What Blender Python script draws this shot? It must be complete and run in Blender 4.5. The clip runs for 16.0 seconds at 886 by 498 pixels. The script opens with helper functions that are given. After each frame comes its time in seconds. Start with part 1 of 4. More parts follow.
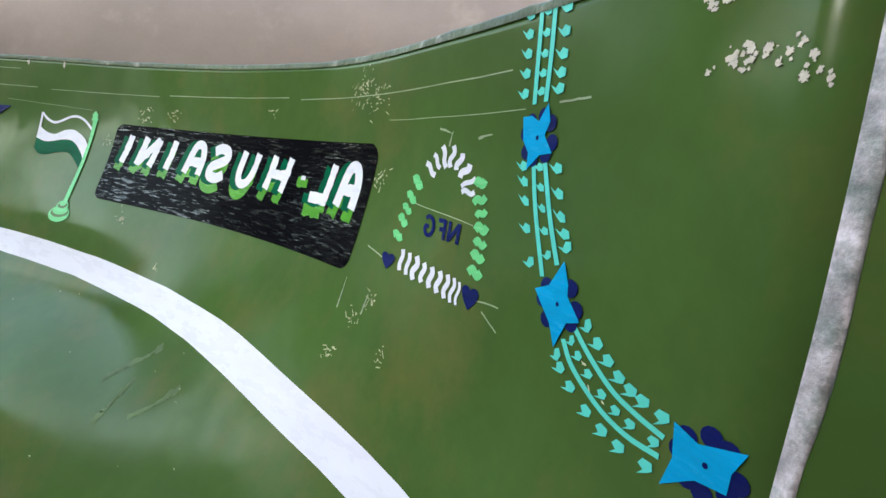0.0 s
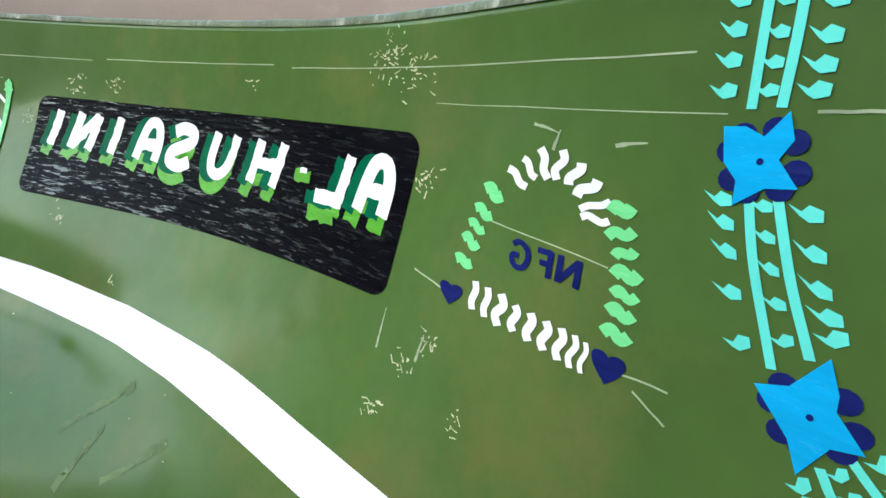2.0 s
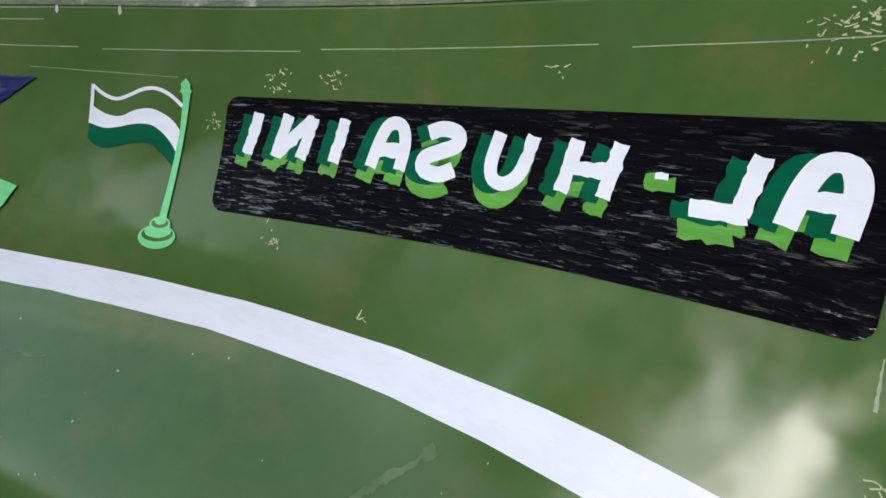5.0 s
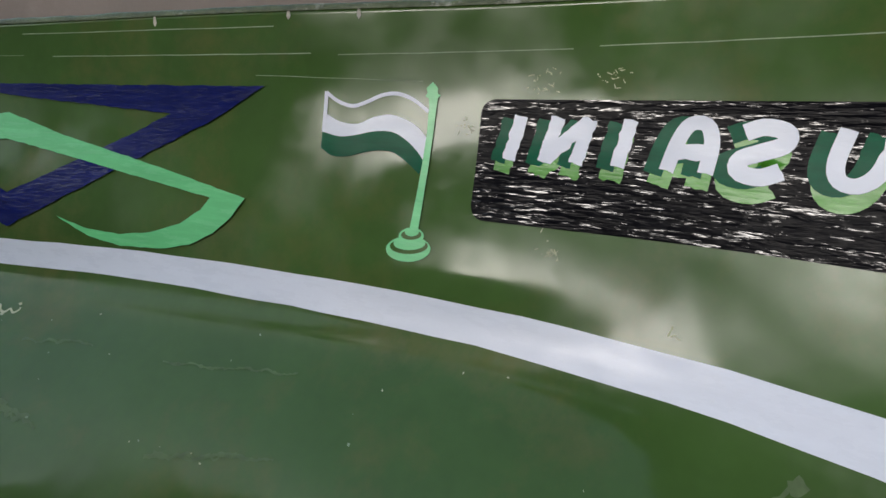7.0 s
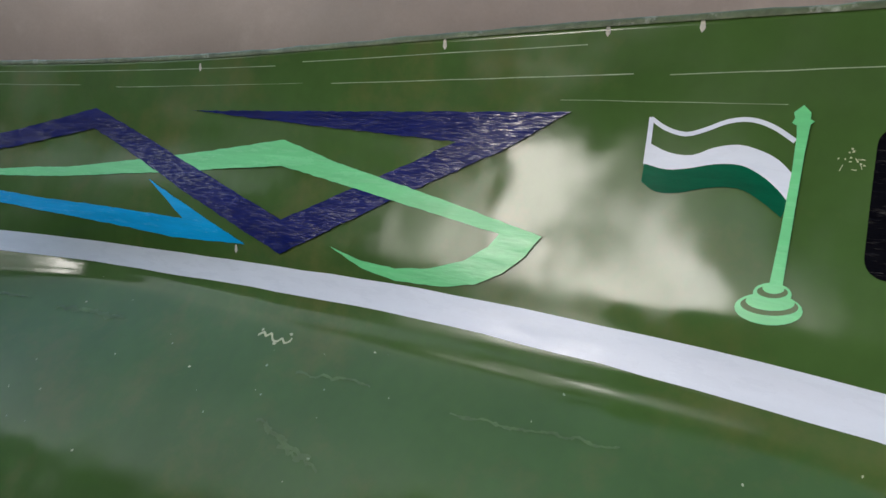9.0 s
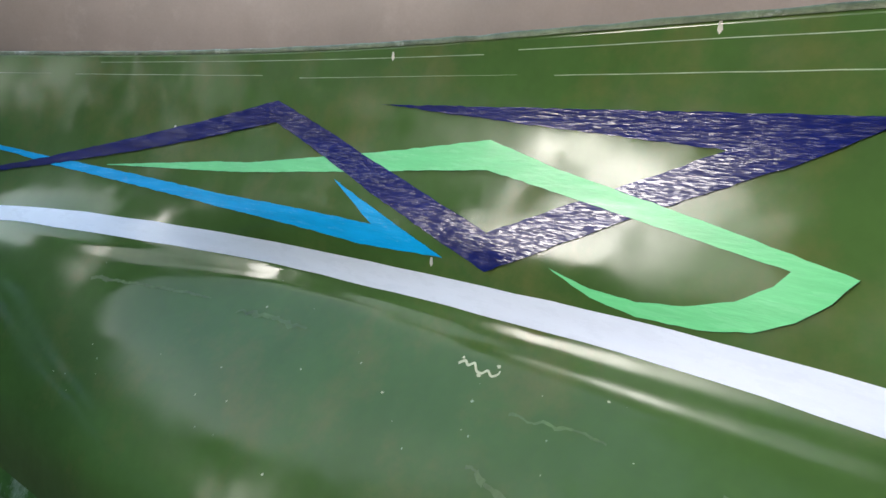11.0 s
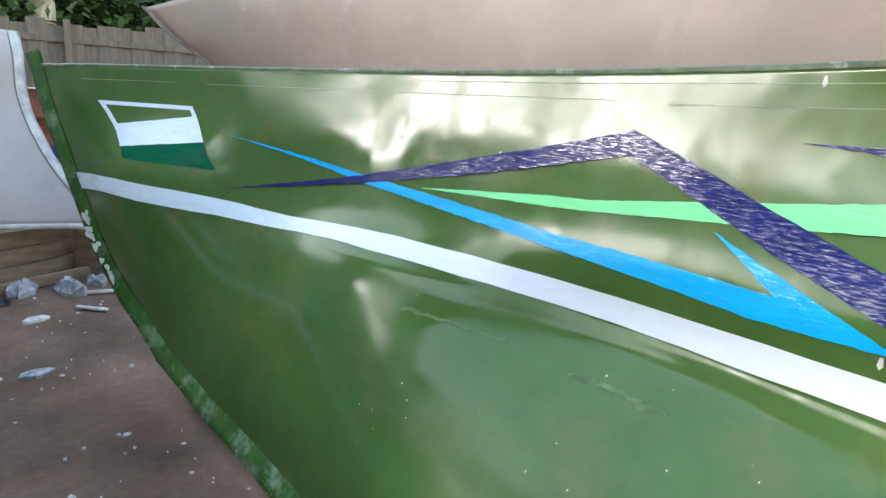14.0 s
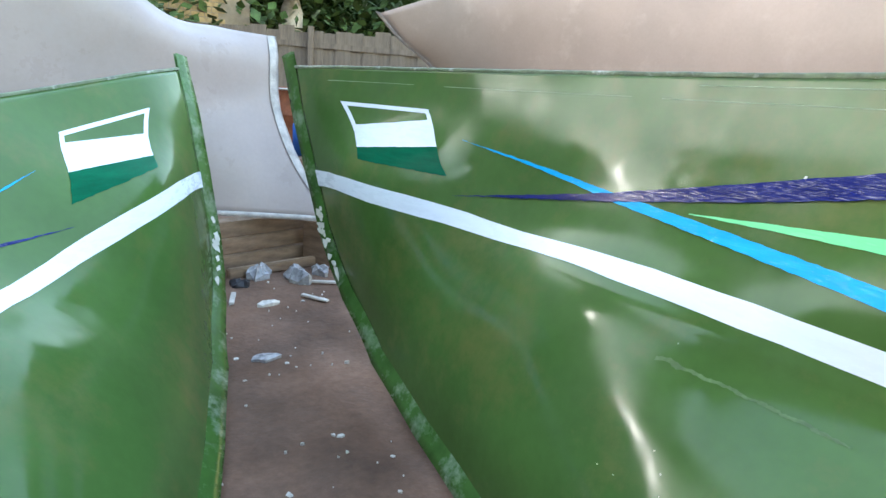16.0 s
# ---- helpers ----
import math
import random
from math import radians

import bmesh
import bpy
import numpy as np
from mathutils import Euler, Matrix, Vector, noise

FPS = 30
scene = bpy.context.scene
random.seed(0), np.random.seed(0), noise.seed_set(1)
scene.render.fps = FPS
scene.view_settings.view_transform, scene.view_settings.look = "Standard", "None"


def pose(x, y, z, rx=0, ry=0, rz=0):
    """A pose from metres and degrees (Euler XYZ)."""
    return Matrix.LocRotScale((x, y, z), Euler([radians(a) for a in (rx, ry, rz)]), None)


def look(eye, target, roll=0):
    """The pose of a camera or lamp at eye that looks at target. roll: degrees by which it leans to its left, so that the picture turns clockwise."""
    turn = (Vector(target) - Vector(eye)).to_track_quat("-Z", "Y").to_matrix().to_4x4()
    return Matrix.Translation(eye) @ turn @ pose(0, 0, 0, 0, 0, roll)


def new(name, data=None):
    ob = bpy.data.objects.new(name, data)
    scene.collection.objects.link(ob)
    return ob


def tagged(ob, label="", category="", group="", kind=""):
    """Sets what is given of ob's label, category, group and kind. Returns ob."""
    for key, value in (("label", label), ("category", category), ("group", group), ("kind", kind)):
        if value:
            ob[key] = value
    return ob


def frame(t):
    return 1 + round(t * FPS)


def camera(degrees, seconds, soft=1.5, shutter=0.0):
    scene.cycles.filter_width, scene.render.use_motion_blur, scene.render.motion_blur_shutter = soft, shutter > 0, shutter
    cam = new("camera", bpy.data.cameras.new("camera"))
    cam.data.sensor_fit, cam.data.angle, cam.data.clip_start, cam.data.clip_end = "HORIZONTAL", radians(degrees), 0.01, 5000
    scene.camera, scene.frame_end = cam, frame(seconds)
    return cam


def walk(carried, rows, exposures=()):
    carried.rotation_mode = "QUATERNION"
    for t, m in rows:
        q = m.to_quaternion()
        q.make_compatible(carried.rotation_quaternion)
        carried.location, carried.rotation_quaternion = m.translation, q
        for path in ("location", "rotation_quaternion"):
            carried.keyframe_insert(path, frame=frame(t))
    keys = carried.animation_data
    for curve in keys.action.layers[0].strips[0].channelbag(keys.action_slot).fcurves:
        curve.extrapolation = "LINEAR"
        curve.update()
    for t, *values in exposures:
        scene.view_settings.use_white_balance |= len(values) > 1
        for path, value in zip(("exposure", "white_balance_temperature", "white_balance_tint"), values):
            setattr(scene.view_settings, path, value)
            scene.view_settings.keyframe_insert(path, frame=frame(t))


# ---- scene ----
cam = camera(71.3, 16.0, soft=1.5)
ROWS = [
    (0, -0.1718, 0.1493, 1.2538, 83.268, -7.804, 0.001),
    (0.5, -0.1900, 0.2111, 1.2898, 82.112, -7.830, -3.070),
    (1, -0.2448, 0.2831, 1.3080, 80.561, -7.392, -5.894),
    (1.5, -0.3143, 0.3848, 1.3180, 78.740, -6.319, -6.495),
    (2, -0.3733, 0.4429, 1.3182, 78.520, -6.165, -5.977),
    (2.5, -0.4373, 0.5326, 1.3342, 77.267, -6.353, -3.925),
    (3, -0.5004, 0.6118, 1.3483, 76.700, -7.488, -2.017),
    (5.5, -1.0561, 0.7875, 1.2712, 77.335, -3.177, -6.895),
    (6, -1.1598, 0.8227, 1.2745, 76.889, -2.629, -5.884),
    (6.5, -1.2604, 0.8471, 1.2737, 76.860, -2.637, -3.496),
    (7, -1.4072, 0.8847, 1.2624, 76.912, -1.921, -3.054),
    (7.5, -1.5281, 0.8952, 1.2613, 78.121, -1.465, -2.885),
    (8, -1.6147, 0.9209, 1.2587, 77.803, -2.331, 1.478),
    (8.5, -1.7124, 0.9977, 1.2643, 77.837, -1.991, 5.936),
    (9, -1.8006, 1.0600, 1.2720, 78.081, -1.431, 9.444),
    (11.5, -2.2180, 1.2786, 1.3216, 75.480, -1.202, 22.553),
    (12, -2.3006, 1.3150, 1.3288, 75.745, -1.215, 26.769),
    (12.5, -2.3763, 1.3310, 1.3279, 75.364, -2.012, 31.131),
    (13, -2.4888, 1.3348, 1.3281, 76.745, -2.123, 33.302),
    (13.5, -2.5917, 1.3366, 1.3271, 76.587, -2.072, 35.331),
    (14, -2.6644, 1.3142, 1.3181, 76.739, -3.117, 37.597),
    (14.5, -2.7136, 1.3001, 1.3061, 77.162, -4.087, 39.189),
    (15, -2.7904, 1.3138, 1.3083, 76.914, -4.841, 42.343),
    (15.5, -2.8926, 1.3521, 1.3178, 76.586, -4.234, 48.785),
    (16, -2.9555, 1.3702, 1.3179, 75.830, -3.994, 55.740),
]
walk(cam, [(t, pose(x, y, z, rx, ry, rz)) for t, x, y, z, rx, ry, rz in ROWS],
     exposures=[(0.0, 2.0), (1.5, 2.35), (3.0, 2.4), (5.5, 1.5), (7.0, 1.15), (9.0, 1.5), (11.5, 2.35), (12.5, 2.65), (13.5, 2.9), (14.5, 3.05), (16.0, 3.3)])

# ---- light: bright hazy sky over an open boat yard, soft sun ----
SUN_ELEV, SUN_ROT = radians(23), radians(231)
world = bpy.data.worlds.new("world")
scene.world = world
world.use_nodes = True
wn = world.node_tree
sky = wn.nodes.new("ShaderNodeTexSky")
sky.sky_type, sky.sun_disc = "NISHITA", False
sky.sun_elevation, sky.sun_rotation = SUN_ELEV, SUN_ROT
sky.air_density, sky.dust_density, sky.ozone_density = 1.6, 0.6, 0.6
wn.links.new(sky.outputs[0], wn.nodes["Background"].inputs[0])
wn.nodes["Background"].inputs[1].default_value = 0.15
sun = new("sun", bpy.data.lights.new("sun", "SUN"))
sun.data.energy, sun.data.angle, sun.data.color = 0.8, radians(19), (1.0, 0.95, 0.92)
sun.matrix_world = look((0, 0, 0), (-math.cos(SUN_ELEV) * math.sin(SUN_ROT), -math.cos(SUN_ELEV) * math.cos(SUN_ROT), -math.sin(SUN_ELEV)))


# ---- materials ----
def material(name, color, rough=0.5, metal=0.0, var=0.25, scale=6.0, fine=60.0, bump=0.05, bump_scale=40.0, stretch=(1, 1, 1), stain=None, stain_amount=0.0, coat=0.0, wave=0.0, wave_scale=1.5, detail=5.0, gloss=None, specular=0.25, ridge=None):
    """A surface with colour that varies at two scales, optional stains, grain relief and large slow waves."""
    m = bpy.data.materials.new(name)
    m.use_nodes = True
    nt = m.node_tree
    n, link = nt.nodes, nt.links.new
    bsdf = n["Principled BSDF"]
    tc = n.new("ShaderNodeTexCoord")
    mp = n.new("ShaderNodeMapping")
    mp.inputs["Scale"].default_value = stretch
    link(tc.outputs["Object"], mp.inputs[0])

    def tex(sc, detail=4.0, rough_=0.6):
        t = n.new("ShaderNodeTexNoise")
        t.inputs["Scale"].default_value, t.inputs["Detail"].default_value, t.inputs["Roughness"].default_value = sc, detail, rough_
        link(mp.outputs[0], t.inputs["Vector"])
        return t.outputs["Fac"]

    def ramp(src, a, b, c0, c1):
        r = n.new("ShaderNodeValToRGB")
        r.color_ramp.elements[0].position, r.color_ramp.elements[1].position = a, b
        r.color_ramp.elements[0].color, r.color_ramp.elements[1].color = (*c0, 1), (*c1, 1)
        link(src, r.inputs[0])
        return r.outputs[0]

    def mix(f, a, b, kind="MIX"):
        x = n.new("ShaderNodeMix")
        x.data_type, x.blend_type = "RGBA", kind
        link(a, x.inputs[6]), link(b, x.inputs[7])
        if isinstance(f, float):
            x.inputs[0].default_value = f
        else:
            link(f, x.inputs[0])
        return x.outputs[2]

    lo = tuple(c * (1 - var) for c in color)
    hi = tuple(min(1, c * (1 + var)) for c in color)
    col = ramp(tex(scale), 0.3, 0.7, lo, hi)
    g = ramp(tex(fine, 2.0), 0.3, 0.7, (1 - var * 0.5,) * 3, (1, 1, 1))
    col = mix(1.0, col, g, "MULTIPLY")
    if stain:
        s = n.new("ShaderNodeRGB")
        s.outputs[0].default_value = (*stain, 1)
        k = ramp(tex(scale * 0.6 + 1.3, 6.0, 0.7), 0.62 - 0.2 * stain_amount, 0.78, (0, 0, 0), (1, 1, 1))
        col = mix(k, col, s.outputs[0])
    link(col, bsdf.inputs["Base Color"])
    lo_r, hi_r = gloss or (max(0.02, rough * 0.75), min(1, rough * 1.3))
    r2 = ramp(tex(scale * 1.7, 7.0, 0.65), 0.38, 0.66, (lo_r,) * 3, (hi_r,) * 3)
    link(r2, bsdf.inputs["Roughness"])
    bsdf.inputs["Metallic"].default_value = metal
    bsdf.inputs["Specular IOR Level"].default_value = specular
    if ridge:
        # brush ridges: glossy where the paint is thick, dull between
        link(ramp(tex(ridge[0], 4.0, 0.75), ridge[1], ridge[1] + 0.07, (ridge[2],) * 3, (specular,) * 3), bsdf.inputs["Specular IOR Level"])
    bsdf.inputs["Coat Weight"].default_value = coat
    bsdf.inputs["Coat Roughness"].default_value = 0.06
    b = n.new("ShaderNodeBump")
    b.inputs["Strength"].default_value, b.inputs["Distance"].default_value = bump, 0.01
    link(tex(bump_scale, detail), b.inputs["Height"])
    if wave:
        b2 = n.new("ShaderNodeBump")
        b2.inputs["Strength"].default_value, b2.inputs["Distance"].default_value = wave, 0.05
        link(tex(wave_scale, 2.0, 0.4), b2.inputs["Height"])
        link(b2.outputs[0], b.inputs["Normal"])
    link(b.outputs[0], bsdf.inputs["Normal"])
    return m


M_GREEN = material("green_gelcoat", (0.061, 0.122, 0.03), 0.17, var=0.14, scale=2.5, fine=30, bump=0.02, bump_scale=11, stain=(0.125, 0.13, 0.04), stain_amount=0.6, wave=0.1, wave_scale=4.0, gloss=(0.08, 0.26), specular=0.22)
M_FLANGE = material("scuffed_green", (0.05, 0.12, 0.025), 0.24, var=0.25, scale=7, fine=50, bump=0.1, bump_scale=40, stain=(0.34, 0.38, 0.3), stain_amount=0.5)
M_RIM = material("chipped_rim", (0.10, 0.125, 0.06), 0.4, var=0.4, scale=12, fine=70, bump=0.4, bump_scale=50, stain=(0.62, 0.6, 0.54), stain_amount=0.3)
M_WHITE = material("white_paint", (0.74, 0.76, 0.86), 0.3, var=0.03, fine=90, bump=0.03, bump_scale=60, stretch=(1, 1, 4))
M_NAVY = material("navy_paint", (0.008, 0.014, 0.115), 0.2, var=0.25, fine=90, bump=0.07, bump_scale=26, stretch=(1, 1, 7), detail=1.5, specular=0.55, ridge=(40, 0.5, 0.05))
M_BLUE = material("sky_blue_paint", (0.004, 0.35, 0.70), 0.25, var=0.1, fine=90, bump=0.06, bump_scale=26, stretch=(1, 1, 7), detail=1.5, specular=0.45, ridge=(36, 0.54, 0.05))
M_MINT = material("light_green_paint", (0.16, 0.62, 0.25), 0.25, var=0.08, fine=90, bump=0.05, bump_scale=26, stretch=(1, 1, 7), detail=1.5)
M_DARK = material("dark_green_paint", (0.0015, 0.1, 0.048), 0.2, var=0.2, fine=90, bump=0.03, bump_scale=40, stretch=(1, 1, 6), specular=0.03)
M_LIME = material("leaf_green_paint", (0.08, 0.32, 0.03), 0.25, var=0.2, fine=90, bump=0.06, bump_scale=26, stretch=(1, 1, 6), detail=1.5)
M_TEAL = material("turquoise_paint", (0.11, 0.66, 0.58), 0.3, var=0.06, fine=90, bump=0.1, bump_scale=60)
M_BLACK = material("black_paint", (0.004, 0.004, 0.006), 0.14, var=0.3, fine=90, bump=0.16, bump_scale=18, stretch=(1, 1, 8), detail=2.0, specular=0.7, ridge=(15, 0.55, 0.02))
M_CHIP = material("flaked_paint", (0.62, 0.58, 0.5), 0.6, var=0.25, fine=120, bump=0.4, bump_scale=90)
M_SPECK = material("paint_speck", (0.55, 0.56, 0.36), 0.5, var=0.3, fine=120, bump=0.3, bump_scale=90)
M_SCRATCH = material("scratch_line", (0.32, 0.4, 0.26), 0.45, var=0.3, scale=12, fine=120)
M_SMUDGE = material("dried_smudge", (0.095, 0.155, 0.055), 0.4, var=0.35, scale=16, fine=60)
M_RAW = material("raw_laminate", (0.58, 0.55, 0.6), 0.55, var=0.5, scale=45, fine=120, bump=0.6, bump_scale=50, stain=(0.06, 0.14, 0.10), stain_amount=1.0)
M_GREY = material("grey_laminate", (0.36, 0.265, 0.22), 0.38, var=0.1, scale=1.2, fine=40, bump=0.06, bump_scale=20, stain=(0.44, 0.33, 0.27), stain_amount=0.3, wave=0.3, wave_scale=1.1)
M_PALE = material("pale_laminate", (0.35, 0.285, 0.27), 0.34, var=0.1, scale=1.4, fine=40, bump=0.08, bump_scale=18, stain=(0.33, 0.28, 0.27), stain_amount=0.5, wave=0.3, wave_scale=1.6)
M_GREYEDGE = material("laminate_edge", (0.46, 0.42, 0.4), 0.6, var=0.3, scale=12, fine=90, bump=0.5, bump_scale=60)
M_WOOD = material("weathered_wood", (0.20, 0.13, 0.085), 0.75, var=0.35, scale=5, fine=50, bump=0.5, bump_scale=30, stretch=(1, 1, 5))
M_PLANK = material("fence_wood", (0.15, 0.115, 0.09), 0.8, var=0.3, scale=3, fine=40, bump=0.5, bump_scale=25, stretch=(6, 6, 1))
M_RUST = material("rusty_steel", (0.20, 0.065, 0.03), 0.7, var=0.4, scale=6, fine=60, bump=0.4, bump_scale=50)
M_DRUM = material("blue_plastic", (0.02, 0.10, 0.36), 0.4, var=0.15, bump=0.05)
M_SOIL = material("dirt", (0.15, 0.084, 0.056), 0.95, var=0.45, scale=1.6, fine=26, bump=0.8, bump_scale=45, stain=(0.14, 0.08, 0.05), stain_amount=0.35)
M_BRICK = material("yellow_brick", (0.36, 0.25, 0.13), 0.85, var=0.3, scale=7, fine=60, bump=0.5, bump_scale=50)
# for the added, unseen walls and sky cover that shape reflections
M_DARKWALL = material("added_wall_dark", (0.15, 0.115, 0.085), 0.9, var=0.25, scale=1.0, fine=20, bump=0.3)
M_COVER = material("sky_cover_sheet", (0.45, 0.42, 0.4), 0.7, var=0.2, scale=1.5, fine=20, bump=0.3)
M_MORTAR = material("mortar", (0.25, 0.2, 0.15), 0.9, var=0.2, bump=0.4)
M_BARK = material("pale_bark", (0.34, 0.29, 0.24), 0.85, var=0.35, scale=5, fine=50, bump=0.6, bump_scale=30)
M_LEAF = material("leaves", (0.06, 0.10, 0.03), 0.5, var=0.5, scale=4, fine=20)
M_LITTER = material("pale_scrap", (0.5, 0.46, 0.42), 0.6, var=0.3, scale=20)
M_DARKLITTER = material("dark_scrap", (0.03, 0.03, 0.035), 0.5, var=0.3, scale=20)
M_PLASTIC = material("plastic_film", (0.30, 0.29, 0.30), 0.3, var=0.4, scale=14, bump=0.5)
M_DRYLEAF = material("dry_leaf", (0.36, 0.20, 0.09), 0.7, var=0.3, scale=20)


# ---- mesh helpers ----
def part(name, bm, mat, parent=None, label=""):
    me = bpy.data.meshes.new(name)
    bm.normal_update()
    bm.to_mesh(me)
    bm.free()
    me.materials.append(mat)
    ob = new(name, me)
    if parent:
        ob.parent = parent
    return tagged(ob, label)


def smooth(ob):
    ob.data.polygons.foreach_set("use_smooth", [True] * len(ob.data.polygons))
    return ob


def sheet(rows, thick=0.0, out=None, closed=False):
    """A bmesh skin over rows of points; thick: a second skin offset along out(i, j)."""
    bm = bmesh.new()
    nr, nc = len(rows), len(rows[0])
    vs = [[bm.verts.new(p) for p in r] for r in rows]
    for i in range(nr - 1):
        for j in range(nc - 1):
            bm.faces.new((vs[i][j], vs[i][j + 1], vs[i + 1][j + 1], vs[i + 1][j]))
    if thick:
        ws = [[bm.verts.new(Vector(rows[i][j]) + Vector(out(i, j)) * thick) for j in range(nc)] for i in range(nr)]
        for i in range(nr - 1):
            for j in range(nc - 1):
                bm.faces.new((ws[i][j], ws[i + 1][j], ws[i + 1][j + 1], ws[i][j + 1]))
        for i in range(nr - 1):
            bm.faces.new((vs[i][0], vs[i + 1][0], ws[i + 1][0], ws[i][0]))
            bm.faces.new((vs[i][-1], ws[i][-1], ws[i + 1][-1], vs[i + 1][-1]))
        for j in range(nc - 1):
            bm.faces.new((vs[0][j], ws[0][j], ws[0][j + 1], vs[0][j + 1]))
            bm.faces.new((vs[-1][j], vs[-1][j + 1], ws[-1][j + 1], ws[-1][j]))
    return bm


def box(size, at=(0, 0, 0), bevel=0.0, turn=0.0):
    bm = bmesh.new()
    bmesh.ops.create_cube(bm, size=1.0, matrix=Matrix.Translation(at) @ Matrix.Rotation(turn, 4, "Z") @ Matrix.Diagonal((*size, 1)))
    if bevel:
        bmesh.ops.bevel(bm, geom=bm.edges[:], offset=bevel, segments=2, affect="EDGES")
    return bm


def curve1(xs, ys, x):
    """Smooth curve through knots (cubic Hermite)."""
    i = int(min(max(np.searchsorted(xs, x) - 1, 0), len(xs) - 2))
    h = xs[i + 1] - xs[i]
    t = (x - xs[i]) / h
    m = np.gradient(ys, xs, axis=0)
    return (2 * t**3 - 3 * t**2 + 1) * ys[i] + (t**3 - 2 * t**2 + t) * h * m[i] + (3 * t**2 - 2 * t**3) * ys[i + 1] + (t**3 - t**2) * h * m[i + 1]


# ---- the mould's lines: stations along it, waterlines up it, and the table of half-breadths ----
STATIONS = np.array((-0.2, 0.3, 0.8, 1.3, 2.0, 2.8, 3.6, 4.3, 4.9, 5.4, 5.85, 6.2, 6.5, 6.8))
LEVELS = np.array((0.05, 0.3, 0.55, 0.75, 0.95, 1.2, 1.6))
BREADTHS = np.array((
    (0.087, 0.064, 0.038, 0.011, -0.011, -0.055, -0.111),
    (0.206, 0.202, 0.169, 0.144, 0.126, 0.131, 0.217),
    (0.311, 0.322, 0.303, 0.294, 0.312, 0.474, 0.588),
    (0.398, 0.43, 0.493, 0.578, 0.667, 0.743, 0.887),
    (0.506, 0.545, 0.648, 0.752, 0.909, 1.037, 1.151),
    (0.557, 0.61, 0.83, 1.089, 1.123, 1.229, 1.311),
    (0.581, 0.70, 0.93, 1.129, 1.183, 1.271, 1.289),
    (0.559, 0.695, 0.88, 1.073, 1.155, 1.22, 1.25),
    (0.424, 0.591, 0.725, 0.978, 1.054, 1.155, 1.19),
    (0.334, 0.491, 0.654, 0.815, 0.93, 1.02, 1.04),
    (0.252, 0.365, 0.473, 0.602, 0.705, 0.79, 0.795),
    (0.129, 0.219, 0.305, 0.412, 0.466, 0.502, 0.449),
    (-0.012, 0.057, 0.119, 0.149, 0.215, 0.179, 0.151),
    (-0.164, -0.117, -0.092, -0.07, -0.136, -0.156, -0.117),
))
BOW = np.array((-6.2, 2.6, 0.0))
ALONG = np.array((1.0, -0.33, 0.0)) / math.hypot(1.0, 0.33)
OUT = np.array((-ALONG[1], ALONG[0], 0.0))
SLOPES_S = np.gradient(BREADTHS, STATIONS, axis=0)
END = 6.62
CREASE_S, CREASE_Z = (1.6, 1.87, 2.17, 2.5, 2.8, 3.13, 3.47, 3.75, 4.08, 4.48, 5.2), (0.835, 0.822, 0.802, 0.785, 0.772, 0.752, 0.742, 0.748, 0.757, 0.772, 0.785)


def breadth(s, z):
    i = int(min(max(np.searchsorted(STATIONS, s) - 1, 0), len(STATIONS) - 2))
    h = STATIONS[i + 1] - STATIONS[i]
    t = (s - STATIONS[i]) / h
    row = (2 * t**3 - 3 * t**2 + 1) * BREADTHS[i] + (t**3 - 2 * t**2 + t) * h * SLOPES_S[i] + (3 * t**2 - 2 * t**3) * BREADTHS[i + 1] + (t**3 - t**2) * h * SLOPES_S[i + 1]
    b = float(curve1(LEVELS, row, z))
    if 1.6 < s < 5.2 and 0.6 < z < 0.9:
        d = (z - float(np.interp(s, CREASE_S, CREASE_Z))) / 0.014
        b -= 0.0042 * math.exp(-d * d) * min(1.0, (s - 1.6) / 0.5, (5.2 - s) / 0.6)
    return b


def on_main(s, z, b):
    return Vector(BOW + s * ALONG + b * OUT + np.array((0, 0, z)))


TH, LEAN_OUT, PITCH = radians(-6.9), radians(19.8), radians(-3.0)


def on_mirror(s, z, b):
    """The opposite half: mirrored, leaning back on its bilge."""
    b1, z1 = b * math.cos(LEAN_OUT) + z * math.sin(LEAN_OUT), z * math.cos(LEAN_OUT) - b * math.sin(LEAN_OUT)
    s1, z1 = s * math.cos(PITCH) + z1 * math.sin(PITCH), z1 * math.cos(PITCH) - s * math.sin(PITCH)
    s2 = math.cos(TH) * s1 - math.sin(TH) * b1 - 0.113
    b2 = -math.sin(TH) * s1 - math.cos(TH) * b1 - 0.056
    return Vector(BOW + s2 * ALONG + b2 * OUT + np.array((0, 0, z1 + 0.04)))


def skin_point(place, s, z, lift=0.0):
    """A point of the inner face, lifted off it by lift metres towards the inside."""
    b = breadth(s, z)
    if lift:
        ds = (breadth(s + 0.01, z) - b) / 0.01
        dz = (breadth(s, z + 0.01) - b) / 0.01
        k = lift / math.sqrt(1 + ds * ds + dz * dz)
        return place(s + ds * k, z + dz * k, b - k)
    return place(s, z, b)


RIM_S, RIM_Z = np.array((0.0, 0.8, 1.5, 2.3, 3.2, 4.2, 5.0, 6.0, 6.7)), np.array((1.394, 1.411, 1.418, 1.424, 1.44, 1.467, 1.474, 1.472, 1.47))
STEM_Z = np.array((0.08, 0.1, 0.13, 0.2, 0.36, 0.46, 0.62, 0.85, 1.17, 1.5))
STEM_S = np.array((2.5, 2.0, 1.5, 1.0, 0.62, 0.5, 0.38, 0.28, 0.13, -0.03))


def rim(s):
    return float(curve1(RIM_S, RIM_Z, min(max(s, 0.0), 6.7)))


def stem(z):
    return float(np.interp(z, STEM_Z, STEM_S))


